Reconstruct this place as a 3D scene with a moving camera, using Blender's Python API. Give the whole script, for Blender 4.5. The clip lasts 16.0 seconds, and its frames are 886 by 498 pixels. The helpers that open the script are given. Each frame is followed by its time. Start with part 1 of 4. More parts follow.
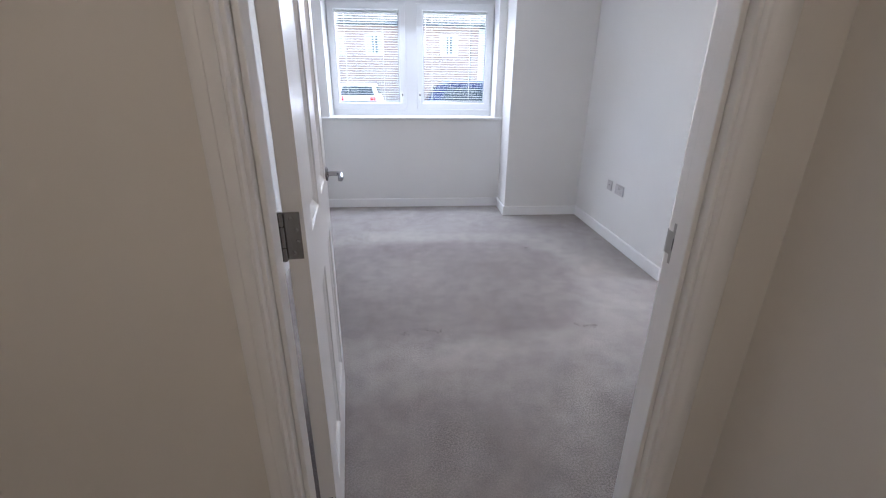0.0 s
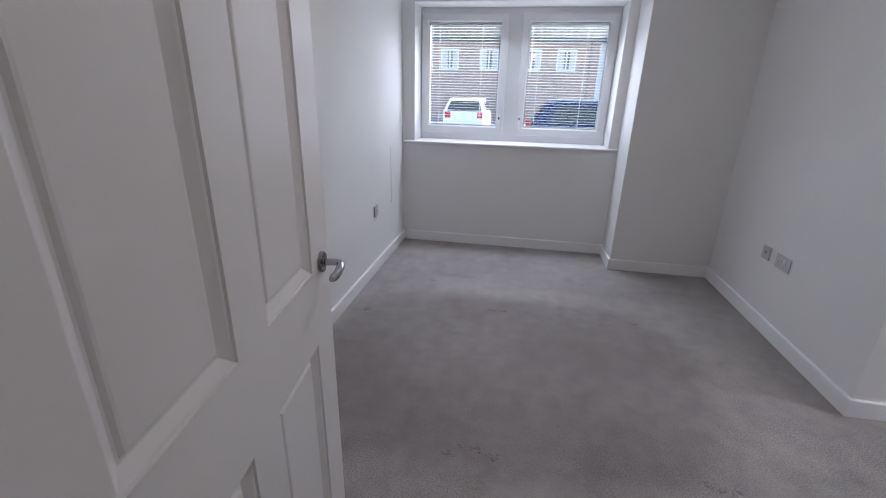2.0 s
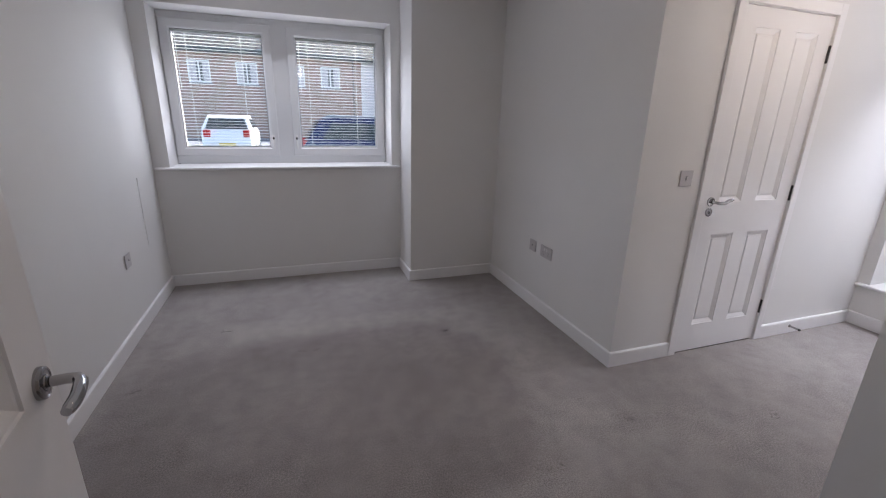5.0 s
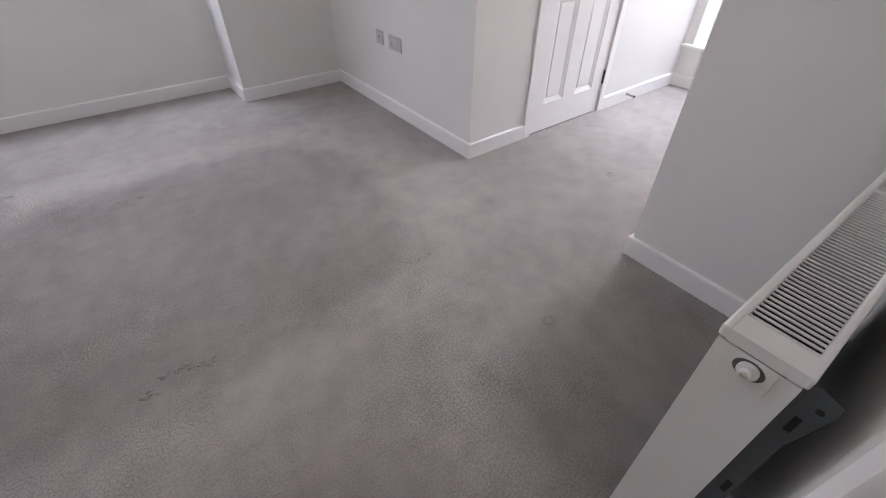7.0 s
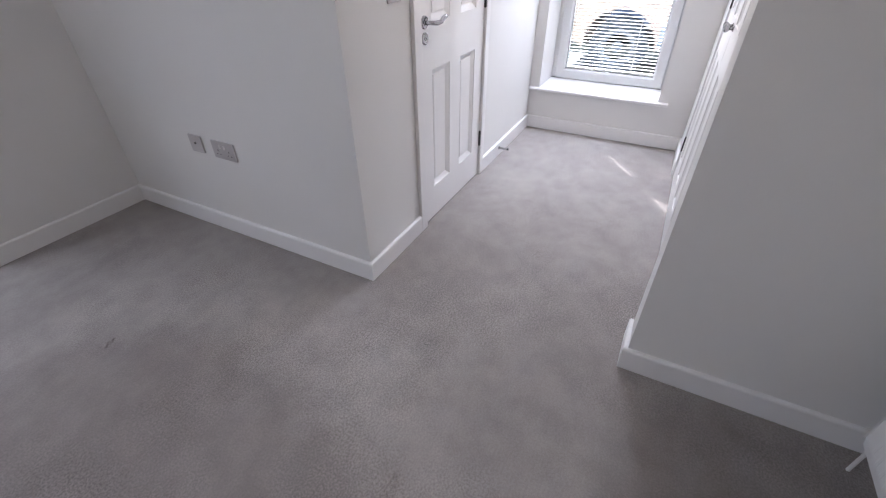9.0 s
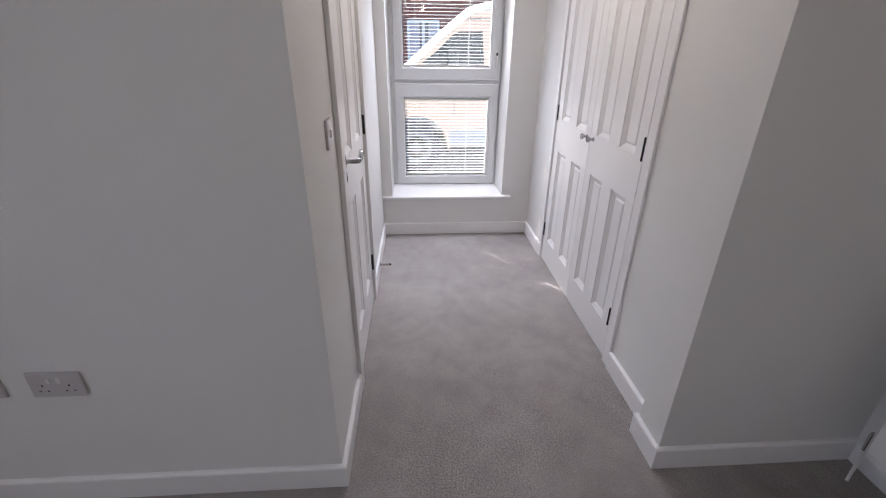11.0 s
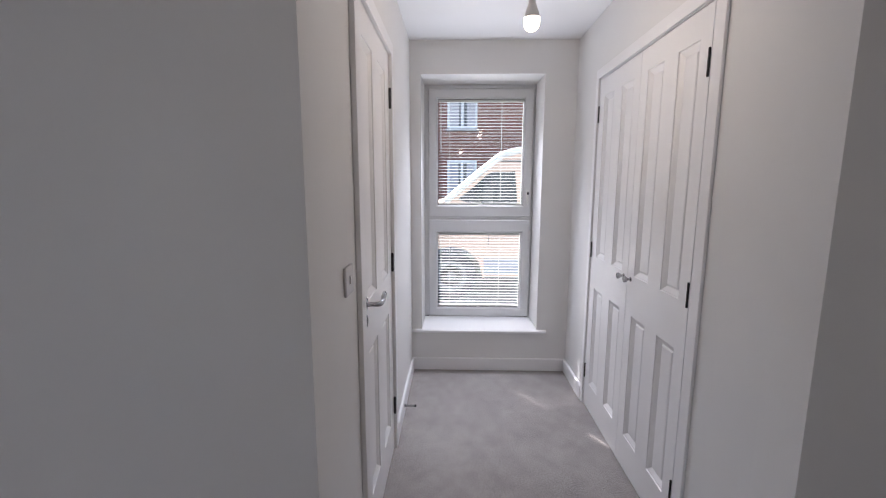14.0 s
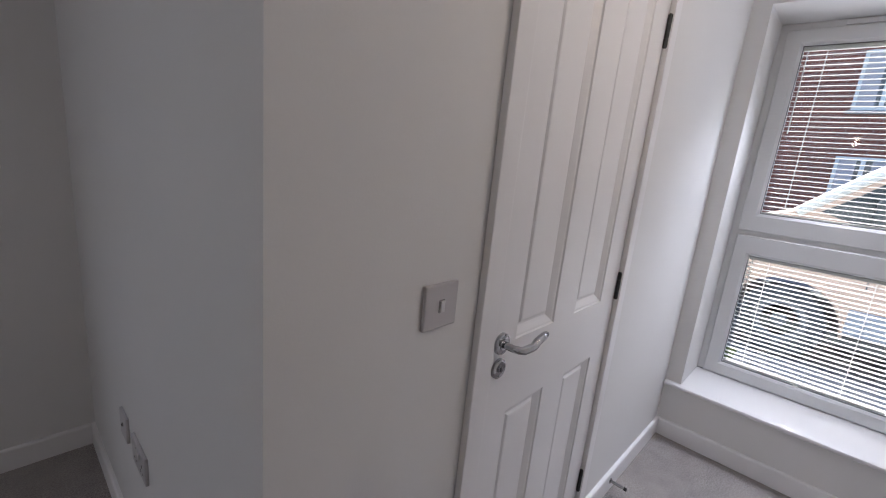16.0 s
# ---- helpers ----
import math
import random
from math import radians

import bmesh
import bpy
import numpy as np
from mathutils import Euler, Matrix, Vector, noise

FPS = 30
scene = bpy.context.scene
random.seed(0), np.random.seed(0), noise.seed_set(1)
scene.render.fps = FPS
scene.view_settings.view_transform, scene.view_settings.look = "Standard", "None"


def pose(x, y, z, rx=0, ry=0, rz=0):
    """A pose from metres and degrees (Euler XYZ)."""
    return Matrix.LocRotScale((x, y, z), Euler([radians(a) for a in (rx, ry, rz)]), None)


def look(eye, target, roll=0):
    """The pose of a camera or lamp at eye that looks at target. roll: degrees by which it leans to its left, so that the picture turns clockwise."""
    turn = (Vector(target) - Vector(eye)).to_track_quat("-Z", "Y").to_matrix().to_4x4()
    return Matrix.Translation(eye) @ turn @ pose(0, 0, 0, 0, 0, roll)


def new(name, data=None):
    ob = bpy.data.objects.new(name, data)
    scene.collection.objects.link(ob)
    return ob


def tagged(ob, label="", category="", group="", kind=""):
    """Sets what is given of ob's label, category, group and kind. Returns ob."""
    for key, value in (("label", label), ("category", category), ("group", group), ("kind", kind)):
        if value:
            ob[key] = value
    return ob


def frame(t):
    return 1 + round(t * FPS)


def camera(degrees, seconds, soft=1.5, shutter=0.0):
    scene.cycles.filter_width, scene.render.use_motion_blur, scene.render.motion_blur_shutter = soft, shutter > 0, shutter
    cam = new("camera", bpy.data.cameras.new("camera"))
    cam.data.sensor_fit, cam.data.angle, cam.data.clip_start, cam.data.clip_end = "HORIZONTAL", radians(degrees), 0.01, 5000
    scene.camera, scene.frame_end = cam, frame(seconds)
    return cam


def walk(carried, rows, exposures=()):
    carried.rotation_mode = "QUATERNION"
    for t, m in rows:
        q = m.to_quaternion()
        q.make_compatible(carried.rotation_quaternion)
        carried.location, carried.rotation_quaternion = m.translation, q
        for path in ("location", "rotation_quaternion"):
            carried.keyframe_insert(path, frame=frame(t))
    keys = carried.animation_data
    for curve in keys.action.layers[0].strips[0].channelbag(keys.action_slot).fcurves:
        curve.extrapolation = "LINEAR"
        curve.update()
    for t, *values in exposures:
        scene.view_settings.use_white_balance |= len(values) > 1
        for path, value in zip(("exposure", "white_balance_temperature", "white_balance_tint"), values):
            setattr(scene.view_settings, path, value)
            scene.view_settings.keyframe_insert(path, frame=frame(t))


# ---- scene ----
cam = camera(92.2, 16.0, soft=1.15)
PATH = [
    (0, (0.063, 0.361, 1.329), (0.205, 2.217, 0.599), 0.5),
    (0.5, (0.131, 0.568, 1.336), (0.225, 2.427, 0.605), 0.6),
    (1, (0.19, 0.777, 1.337), (0.092, 2.638, 0.611), 0.3),
    (1.5, (0.247, 0.965, 1.37), (-0.036, 2.812, 0.657), 1.5),
    (2, (0.194, 1.083, 1.395), (-0.116, 2.937, 0.711), 1.5),
    (2.5, (0.14, 1.194, 1.438), (-0.085, 3.117, 0.937), 0.5),
    (3, (0.135, 1.233, 1.507), (0.046, 3.184, 1.078), 1.3),
    (3.2, (0.155, 1.253, 1.477), (0.154, 3.213, 1.077), 1.4),
    (5.3, (0.127, 1.254, 1.393), (0.804, 2.995, 0.678), 1.2),
    (5.5, (0.12, 1.259, 1.373), (0.803, 2.94, 0.533), 0.8),
    (6, (0.13, 1.259, 1.307), (0.831, 2.784, 0.219), -0.4),
    (6.5, (0.183, 1.259, 1.267), (0.986, 2.635, 0.058), -0.5),
    (7, (0.31, 1.293, 1.241), (1.236, 2.506, -0.052), 0.5),
    (7.5, (0.422, 1.393, 1.209), (1.5, 2.43, -0.118), 1.0),
    (8, (0.482, 1.634, 1.206), (1.73, 2.495, -0.099), -0.8),
    (8.5, (0.562, 1.841, 1.24), (1.944, 2.618, 0.021), 0.3),
    (8.7, (0.601, 1.928, 1.257), (2.0, 2.705, 0.058), -0.2),
    (10.8, (0.82, 2.712, 1.334), (2.608, 2.747, 0.439), 0.3),
    (11, (0.829, 2.78, 1.351), (2.637, 2.66, 0.506), 0.6),
    (11.5, (0.77, 2.937, 1.432), (2.625, 2.45, 0.867), 0.9),
    (12, (0.73, 3.001, 1.472), (2.551, 2.262, 1.099), 2.1),
    (12.5, (0.722, 3.023, 1.482), (2.528, 2.21, 1.206), 2.3),
    (13, (0.757, 2.979, 1.468), (2.558, 2.155, 1.19), 1.2),
    (13.5, (0.85, 2.85, 1.436), (2.783, 2.414, 1.163), -1.5),
    (14, (0.942, 2.73, 1.4), (2.918, 2.782, 1.098), 0.1),
    (14.5, (1.079, 2.646, 1.387), (2.994, 3.125, 1.065), 1.1),
    (15, (1.25, 2.559, 1.384), (3.028, 3.398, 1.017), 1.6),
    (15.5, (1.411, 2.473, 1.393), (2.969, 3.651, 0.964), 5.9),
    (16, (1.615, 2.546, 1.393), (3.053, 3.863, 0.949), 5.6),
]
EXPOSURES = [(0.0, 3.45, 5800, 16), (1.0, 3.12, 5700, 16), (2.0, 2.64, 5950, 18), (3.0, 2.28, 6100, 19), (5.5, 2.25, 6350, 21), (6.0, 2.66, 6300, 20), (6.5, 3.05, 6250, 20), (7.5, 3.22, 6350, 20), (8.5, 3.0, 6050, 19),
             (11.0, 2.28, 6300, 20), (12.5, 2.05, 6200, 20), (13.5, 2.06, 6200, 20), (14.0, 1.97, 6200, 20), (15.0, 1.84, 6200, 20), (16.0, 1.86, 6200, 20)]
walk(cam, [(t, look(eye, target, roll)) for t, eye, target, roll in PATH], EXPOSURES)


# ---- world, sun, exposure ----
SUN_UP, SUN_SIDE = radians(41.5), radians(34)
SUN_TRAVEL = Vector((-math.cos(SUN_SIDE) * math.cos(SUN_UP), -math.sin(SUN_SIDE) * math.cos(SUN_UP), -math.sin(SUN_UP)))
world = bpy.data.worlds.new("sky")
scene.world = world
world.use_nodes = True
wn = world.node_tree.nodes
wl = world.node_tree.links
sky = wn.new("ShaderNodeTexSky")
sky.sky_type = "NISHITA"
sky.sun_disc = False
sky.sun_elevation = SUN_UP
sky.sun_rotation = radians(90) - SUN_SIDE
sky.air_density, sky.dust_density = 1.0, 1.5
wn["Background"].inputs["Strength"].default_value = 0.12
wl.new(sky.outputs["Color"], wn["Background"].inputs["Color"])
sun = new("sun", bpy.data.lights.new("sun", "SUN"))
sun.data.energy, sun.data.angle, sun.data.color = 4.5, radians(0.5), (1.0, 0.95, 0.88)
sun.matrix_world = look((20, 14, 20), Vector((20, 14, 20)) + SUN_TRAVEL)


def window_lamp(name, x, y, z, yaw, w, h, watts, tip=-38, spread=126):
    """Skylight let in by a window opening, falling inwards and down, or thrown up by its blind."""
    ob = new(name, bpy.data.lights.new(name, "AREA"))
    ob.data.shape, ob.data.size, ob.data.size_y, ob.data.spread = "RECTANGLE", w, h, radians(spread)
    ob.data.energy, ob.data.color = watts, (0.86, 0.93, 1.0)
    ob.matrix_world = pose(x, y, z, 0, 0, yaw) @ pose(0, 0, 0, tip, 0, 0)
    return ob


window_lamp("skylight_north", 0.10, 5.24, 1.93, 0, 1.5, 0.26, 1.7, -30)
window_lamp("blindlight_north", 0.10, 5.26, 1.10, 0, 1.6, 0.2, 0.8, -142)
window_lamp("skylight_east", 4.21, 2.54, 1.96, -90, 0.52, 0.24, 1.55, -26, 88)
window_lamp("blindlight_east", 4.23, 2.54, 1.12, -90, 0.56, 0.2, 0.6, -142, 88)


# ---- materials ----
def material(name, colour, rough=0.6, metal=0.0, spec=0.5):
    m = bpy.data.materials.new(name)
    m.use_nodes = True
    b = m.node_tree.nodes["Principled BSDF"]
    b.inputs["Base Color"].default_value = (*colour, 1)
    b.inputs["Roughness"].default_value = rough
    b.inputs["Metallic"].default_value = metal
    b.inputs["Specular IOR Level"].default_value = spec
    return m


def noise_node(m, scale, detail=4.0, rough=0.55, stretch=None):
    t = m.node_tree
    co = t.nodes.new("ShaderNodeTexCoord")
    n = t.nodes.new("ShaderNodeTexNoise")
    n.inputs["Scale"].default_value, n.inputs["Detail"].default_value, n.inputs["Roughness"].default_value = scale, detail, rough
    if stretch:
        mp = t.nodes.new("ShaderNodeMapping")
        mp.inputs["Scale"].default_value = stretch
        t.links.new(co.outputs["Object"], mp.inputs["Vector"])
        t.links.new(mp.outputs["Vector"], n.inputs["Vector"])
    else:
        t.links.new(co.outputs["Object"], n.inputs["Vector"])
    return n.outputs["Fac"]


def ramp(m, fac, stops):
    r = m.node_tree.nodes.new("ShaderNodeValToRGB")
    e = r.color_ramp.elements
    while len(e) < len(stops):
        e.new(0.5)
    for el, (p, c) in zip(e, stops):
        el.position, el.color = p, (*c, 1)
    m.node_tree.links.new(fac, r.inputs["Fac"])
    return r.outputs["Color"]


def mix(m, a, b, fac, kind="MIX"):
    x = m.node_tree.nodes.new("ShaderNodeMix")
    x.data_type, x.blend_type = "RGBA", kind
    for key, val in (("Factor", fac), ("A", a), ("B", b)):
        sock = [s for s in x.inputs if s.name == key and (s.type == "RGBA") == (key != "Factor") and s.enabled][0]
        if isinstance(val, (int, float)):
            sock.default_value = val
        elif isinstance(val, tuple):
            sock.default_value = (*val, 1)
        else:
            m.node_tree.links.new(val, sock)
    return [s for s in x.outputs if s.type == "RGBA"][0]


def bump(m, fac, strength, distance):
    b = m.node_tree.nodes.new("ShaderNodeBump")
    b.inputs["Strength"].default_value, b.inputs["Distance"].default_value = strength, distance
    m.node_tree.links.new(fac, b.inputs["Height"])
    old = m.node_tree.nodes["Principled BSDF"].inputs["Normal"]
    if old.links:
        m.node_tree.links.new(old.links[0].from_socket, b.inputs["Normal"])
    m.node_tree.links.new(b.outputs["Normal"], old)


def colour_in(m, out):
    m.node_tree.links.new(out, m.node_tree.nodes["Principled BSDF"].inputs["Base Color"])


def painted(name, colour, rough, grain, depth, spread=0.04):
    m = material(name, colour, rough)
    big = noise_node(m, 1.3, 3)
    lo = tuple(c * (1 - spread) for c in colour)
    colour_in(m, ramp(m, big, [(0.3, lo), (0.7, colour)]))
    bump(m, noise_node(m, grain, 3), 0.35, depth)
    return m


WALL = painted("wall_paint", (0.79, 0.785, 0.775), 0.75, 260, 0.0006)
CEIL = painted("ceiling_paint", (0.87, 0.87, 0.87), 0.8, 220, 0.0005)
HALLWALL = painted("hall_paint", (0.74, 0.71, 0.67), 0.75, 260, 0.0006)
GLOSS = painted("satin_white_woodwork", (0.86, 0.855, 0.86), 0.38, 90, 0.0004)
UPVC = painted("white_upvc", (0.73, 0.74, 0.75), 0.32, 30, 0.0001, 0.02)
SLAT = material("white_slat", (0.82, 0.82, 0.82), 0.35)
ENAMEL = painted("radiator_enamel", (0.80, 0.80, 0.80), 0.3, 60, 0.0002, 0.02)
PLATE = material("grey_white_plastic_plate", (0.54, 0.52, 0.53), 0.35)
ROCKER = material("white_plastic_rocker", (0.72, 0.71, 0.71), 0.3)
CHROME = material("polished_chrome", (0.42, 0.42, 0.43), 0.06, 1.0)
STEEL = painted("brushed_steel", (0.42, 0.415, 0.415), 0.26, 120, 0.0002, 0.25)
STEEL.node_tree.nodes["Principled BSDF"].inputs["Metallic"].default_value = 1.0
DULLSTEEL = painted("dull_steel", (0.05, 0.05, 0.053), 0.45, 120, 0.0002, 0.3)
DULLSTEEL.node_tree.nodes["Principled BSDF"].inputs["Metallic"].default_value = 0.6
STRIKE = painted("worn_zinc_strike", (0.46, 0.455, 0.45), 0.42, 90, 0.0002, 0.2)
STRIKE.node_tree.nodes["Principled BSDF"].inputs["Metallic"].default_value = 0.35
DARK = material("black_void", (0.015, 0.015, 0.016), 0.7)
BRACKET = material("dark_grey_bracket", (0.085, 0.095, 0.10), 0.45)
ZINC = painted("grey_zinc_plate", (0.10, 0.118, 0.125), 0.45, 60, 0.0002, 0.2)
RUBBER = material("black_rubber", (0.02, 0.02, 0.02), 0.6)
WHITEPLASTIC = material("white_plastic", (0.80, 0.80, 0.79), 0.35)
CORD = material("white_cord", (0.82, 0.82, 0.80), 0.6)

CARPET = material("grey_carpet", (0.30, 0.28, 0.275), 0.95, 0, 0.1)
brushed = ramp(CARPET, noise_node(CARPET, 1.15, 4, 0.6), [(0.34, (0.372, 0.343, 0.337)), (0.50, (0.408, 0.379, 0.371)), (0.64, (0.438, 0.412, 0.400))])
mottle = ramp(CARPET, noise_node(CARPET, 9, 5, 0.6), [(0.3, (0.87, 0.87, 0.87)), (0.62, (1.04, 1.04, 1.04))])
grain = ramp(CARPET, noise_node(CARPET, 150, 4, 0.78), [(0.40, (0.52, 0.51, 0.52)), (0.60, (1.32, 1.31, 1.30))])
where = ramp(CARPET, noise_node(CARPET, 1.7, 3, 0.5), [(0.42, (0.20, 0.20, 0.20)), (0.66, (0.80, 0.80, 0.80))])
pile = mix(CARPET, (1.0, 1.0, 1.0), grain, where)


def trodden_or_shaded(m, x, y, rx, ry, stops, ragged=0.5):
    """A rounded rectangle of pile brushed the other way, or of shade put into its colour, with a ragged soft edge;
    stops run from its middle (0) past its edge (0.5).
    """
    t = m.node_tree

    def math_node(kind, a, b=None, c=None):
        n = t.nodes.new("ShaderNodeMath")
        n.operation = kind
        for k, v in enumerate((a, b, c)):
            if v is None:
                continue
            if isinstance(v, (int, float)):
                n.inputs[k].default_value = v
            else:
                t.links.new(v, n.inputs[k])
        return n.outputs[0]
    co, sep = t.nodes.new("ShaderNodeTexCoord"), t.nodes.new("ShaderNodeSeparateXYZ")
    t.links.new(co.outputs["Object"], sep.inputs[0])
    far = []
    for out, c, r in (("X", x, rx), ("Y", y, ry)):
        u = math_node("ABSOLUTE", math_node("MULTIPLY_ADD", sep.outputs[out], 1 / r, -c / r))
        far.append(math_node("POWER", u, 3.0))
    d = math_node("POWER", math_node("ADD", *far), 1 / 3)
    rag = math_node("MULTIPLY_ADD", noise_node(m, 1.9, 5, 0.68), ragged, -ragged / 2)
    return ramp(m, math_node("MULTIPLY", math_node("ADD", d, rag), 0.5), [(p, (v * (1.012 if v < 0.95 else 1), v * (0.985 if v < 0.95 else 1), v * 0.995)) for p, v in stops])


base = mix(CARPET, brushed, mottle, 1.0, "MULTIPLY")
BED = ((0.0, 0.87), (0.38, 0.81), (0.465, 0.82), (0.545, 1.06), (0.61, 1.09), (0.72, 0.97))
# Nook stops: darker pile, plus shade by radiator and pier put into colour.
NOOK_SHADE = ((0.0, 0.74), (0.38, 0.77), (0.50, 0.96), (0.56, 1.04), (0.70, 1.0))
ENTRY = ((0.0, 0.84), (0.36, 0.86), (0.52, 1.03), (0.66, 1.0))
for x, y, rx, ry, stops in ((0.22, 3.14, 1.03, 0.77, BED), (1.34, 1.52, 0.52, 0.42, NOOK_SHADE), (0.05, 1.62, 0.62, 0.34, ENTRY)):
    base = mix(CARPET, base, trodden_or_shaded(CARPET, x, y, rx, ry, stops, 0.46), 1.0, "MULTIPLY")
colour_in(CARPET, mix(CARPET, base, pile, 1.0, "MULTIPLY"))
bump(CARPET, noise_node(CARPET, 150, 4, 0.78), 0.75, 0.008)
bump(CARPET, noise_node(CARPET, 45, 3, 0.6), 0.15, 0.005)

GLASS = bpy.data.materials.new("window_glass")
GLASS.use_nodes = True
gt = GLASS.node_tree
gt.nodes.clear()
g_out, g_mix, g_tr, g_gl, g_fr = [gt.nodes.new("ShaderNode" + k) for k in ("OutputMaterial", "MixShader", "BsdfTransparent", "BsdfGlossy", "Fresnel")]
g_fr.inputs["IOR"].default_value = 1.28
g_gl.inputs["Roughness"].default_value = 0.02
g_tr.inputs["Color"].default_value = (0.95, 0.97, 0.96, 1)
gt.links.new(g_fr.outputs[0], g_mix.inputs[0])
gt.links.new(g_tr.outputs[0], g_mix.inputs[1])
gt.links.new(g_gl.outputs[0], g_mix.inputs[2])
gt.links.new(g_mix.outputs[0], g_out.inputs[0])

BULB = material("lit_bulb_glass", (0.95, 0.9, 0.8), 0.4)
bb = BULB.node_tree.nodes["Principled BSDF"]
bb.inputs["Emission Color"].default_value = (1.0, 0.80, 0.52, 1)
bb.inputs["Emission Strength"].default_value = 7.0


def brickwork(name, a, b, mortar):
    m = material(name, a, 0.85)
    t = m.node_tree
    co = t.nodes.new("ShaderNodeTexCoord")
    sep = t.nodes.new("ShaderNodeSeparateXYZ")
    add = t.nodes.new("ShaderNodeMath")
    com = t.nodes.new("ShaderNodeCombineXYZ")
    br = t.nodes.new("ShaderNodeTexBrick")
    t.links.new(co.outputs["Object"], sep.inputs[0])
    t.links.new(sep.outputs["X"], add.inputs[0])
    t.links.new(sep.outputs["Y"], add.inputs[1])
    t.links.new(add.outputs[0], com.inputs["X"])
    t.links.new(sep.outputs["Z"], com.inputs["Y"])
    t.links.new(com.outputs[0], br.inputs["Vector"])
    for k, v in (("Color1", a), ("Color2", b), ("Mortar", mortar)):
        br.inputs[k].default_value = (*v, 1)
    for k, v in (("Scale", 1.0), ("Mortar Size", 0.006), ("Brick Width", 0.225), ("Row Height", 0.075)):
        br.inputs[k].default_value = v
    grime = ramp(m, noise_node(m, 0.7, 4), [(0.3, (0.8, 0.8, 0.8)), (0.7, (1.1, 1.1, 1.1))])
    colour_in(m, mix(m, br.outputs["Color"], grime, 1.0, "MULTIPLY"))
    return m


BRICK_BROWN = brickwork("brown_brick", (0.33, 0.21, 0.17), (0.39, 0.25, 0.20), (0.46, 0.42, 0.38))
BRICK_RED = brickwork("red_brick", (0.22, 0.075, 0.055), (0.28, 0.10, 0.07), (0.32, 0.27, 0.24))
RENDER_BLUE = painted("pale_render", (0.72, 0.73, 0.76), 0.8, 60, 0.001)
ROOFTILE = painted("grey_roof_tile", (0.055, 0.052, 0.052), 0.8, 30, 0.01, 0.3)
ASPHALT = painted("asphalt", (0.16, 0.168, 0.19), 0.9, 180, 0.004, 0.25)
PAVING = painted("concrete_paving", (0.31, 0.31, 0.32), 0.85, 60, 0.002, 0.15)
GRASS = painted("mown_grass", (0.09, 0.13, 0.035), 0.9, 50, 0.02, 0.4)
CARWHITE = material("white_car_paint", (0.75, 0.77, 0.77), 0.25)
CARNAVY = material("navy_car_paint", (0.014, 0.024, 0.085), 0.2)
VANPAINT = material("cream_white_van_paint", (0.62, 0.465, 0.39), 0.3)
VANBLUE = material("van_blue_grey", (0.30, 0.35, 0.43), 0.35)
CARGLASS = material("dark_car_glass", (0.07, 0.085, 0.095), 0.06)
LAMPRED = material("red_lamp_lens", (0.45, 0.02, 0.02), 0.2)
YELLOW = material("yellow_plate", (0.65, 0.48, 0.06), 0.5)
RIM = material("dull_grey_wheel_trim", (0.17, 0.185, 0.22), 0.5)
TYRE = material("tyre_rubber", (0.07, 0.08, 0.10), 0.8)
HOUSEPANE = material("house_window_pane", (0.13, 0.135, 0.14), 0.08)
CURTAIN = painted("pale_curtain", (0.50, 0.47, 0.50), 0.8, 20, 0.01)


# ---- mesh helpers ----
def thing(name, m=None, label="", category="", group="", kind=""):
    ob = new(name)
    if m is not None:
        ob.matrix_world = m
    return tagged(ob, label, category, group, kind)


def part(name, bm, mat, parent=None, label="", smooth=False):
    me = bpy.data.meshes.new(name)
    bmesh.ops.recalc_face_normals(bm, faces=bm.faces)
    bm.to_mesh(me)
    bm.free()
    me.materials.append(mat)
    if smooth:
        me.shade_smooth()
        me.set_sharp_from_angle(angle=radians(38))
    ob = new(name, me)
    if parent is not None:
        ob.parent = parent
    if label:
        ob["label"] = label
    return ob


def box(bm, x0, x1, y0, y1, z0, z1, bevel=0.0, seg=2):
    made = bmesh.ops.create_cube(bm, size=1.0, matrix=Matrix.LocRotScale(((x0 + x1) / 2, (y0 + y1) / 2, (z0 + z1) / 2), None, (abs(x1 - x0), abs(y1 - y0), abs(z1 - z0))))
    if bevel:
        edges = list({e for v in made["verts"] for e in v.link_edges})
        bmesh.ops.bevel(bm, geom=edges, offset=bevel, segments=seg, profile=0.5, affect="EDGES")
    return bm


def boxed(*a, **k):
    return box(bmesh.new(), *a, **k)


def tube(bm, pts, radii, seg=14):
    pts = [Vector(p) for p in pts]
    if isinstance(radii, (int, float)):
        radii = [radii] * len(pts)
    rings = []
    side = None
    for i, p in enumerate(pts):
        d = (pts[min(i + 1, len(pts) - 1)] - pts[max(i - 1, 0)]).normalized()
        if side is None:
            side = d.orthogonal().normalized()
        side = (side - d * side.dot(d)).normalized()
        up = d.cross(side)
        rings.append([bm.verts.new(p + radii[i] * (math.cos(2 * math.pi * k / seg) * side + math.sin(2 * math.pi * k / seg) * up)) for k in range(seg)])
    for a, b in zip(rings, rings[1:]):
        for k in range(seg):
            bm.faces.new((a[k], a[(k + 1) % seg], b[(k + 1) % seg], b[k]))
    bm.faces.new(rings[0])
    bm.faces.new(rings[-1][::-1])
    return bm


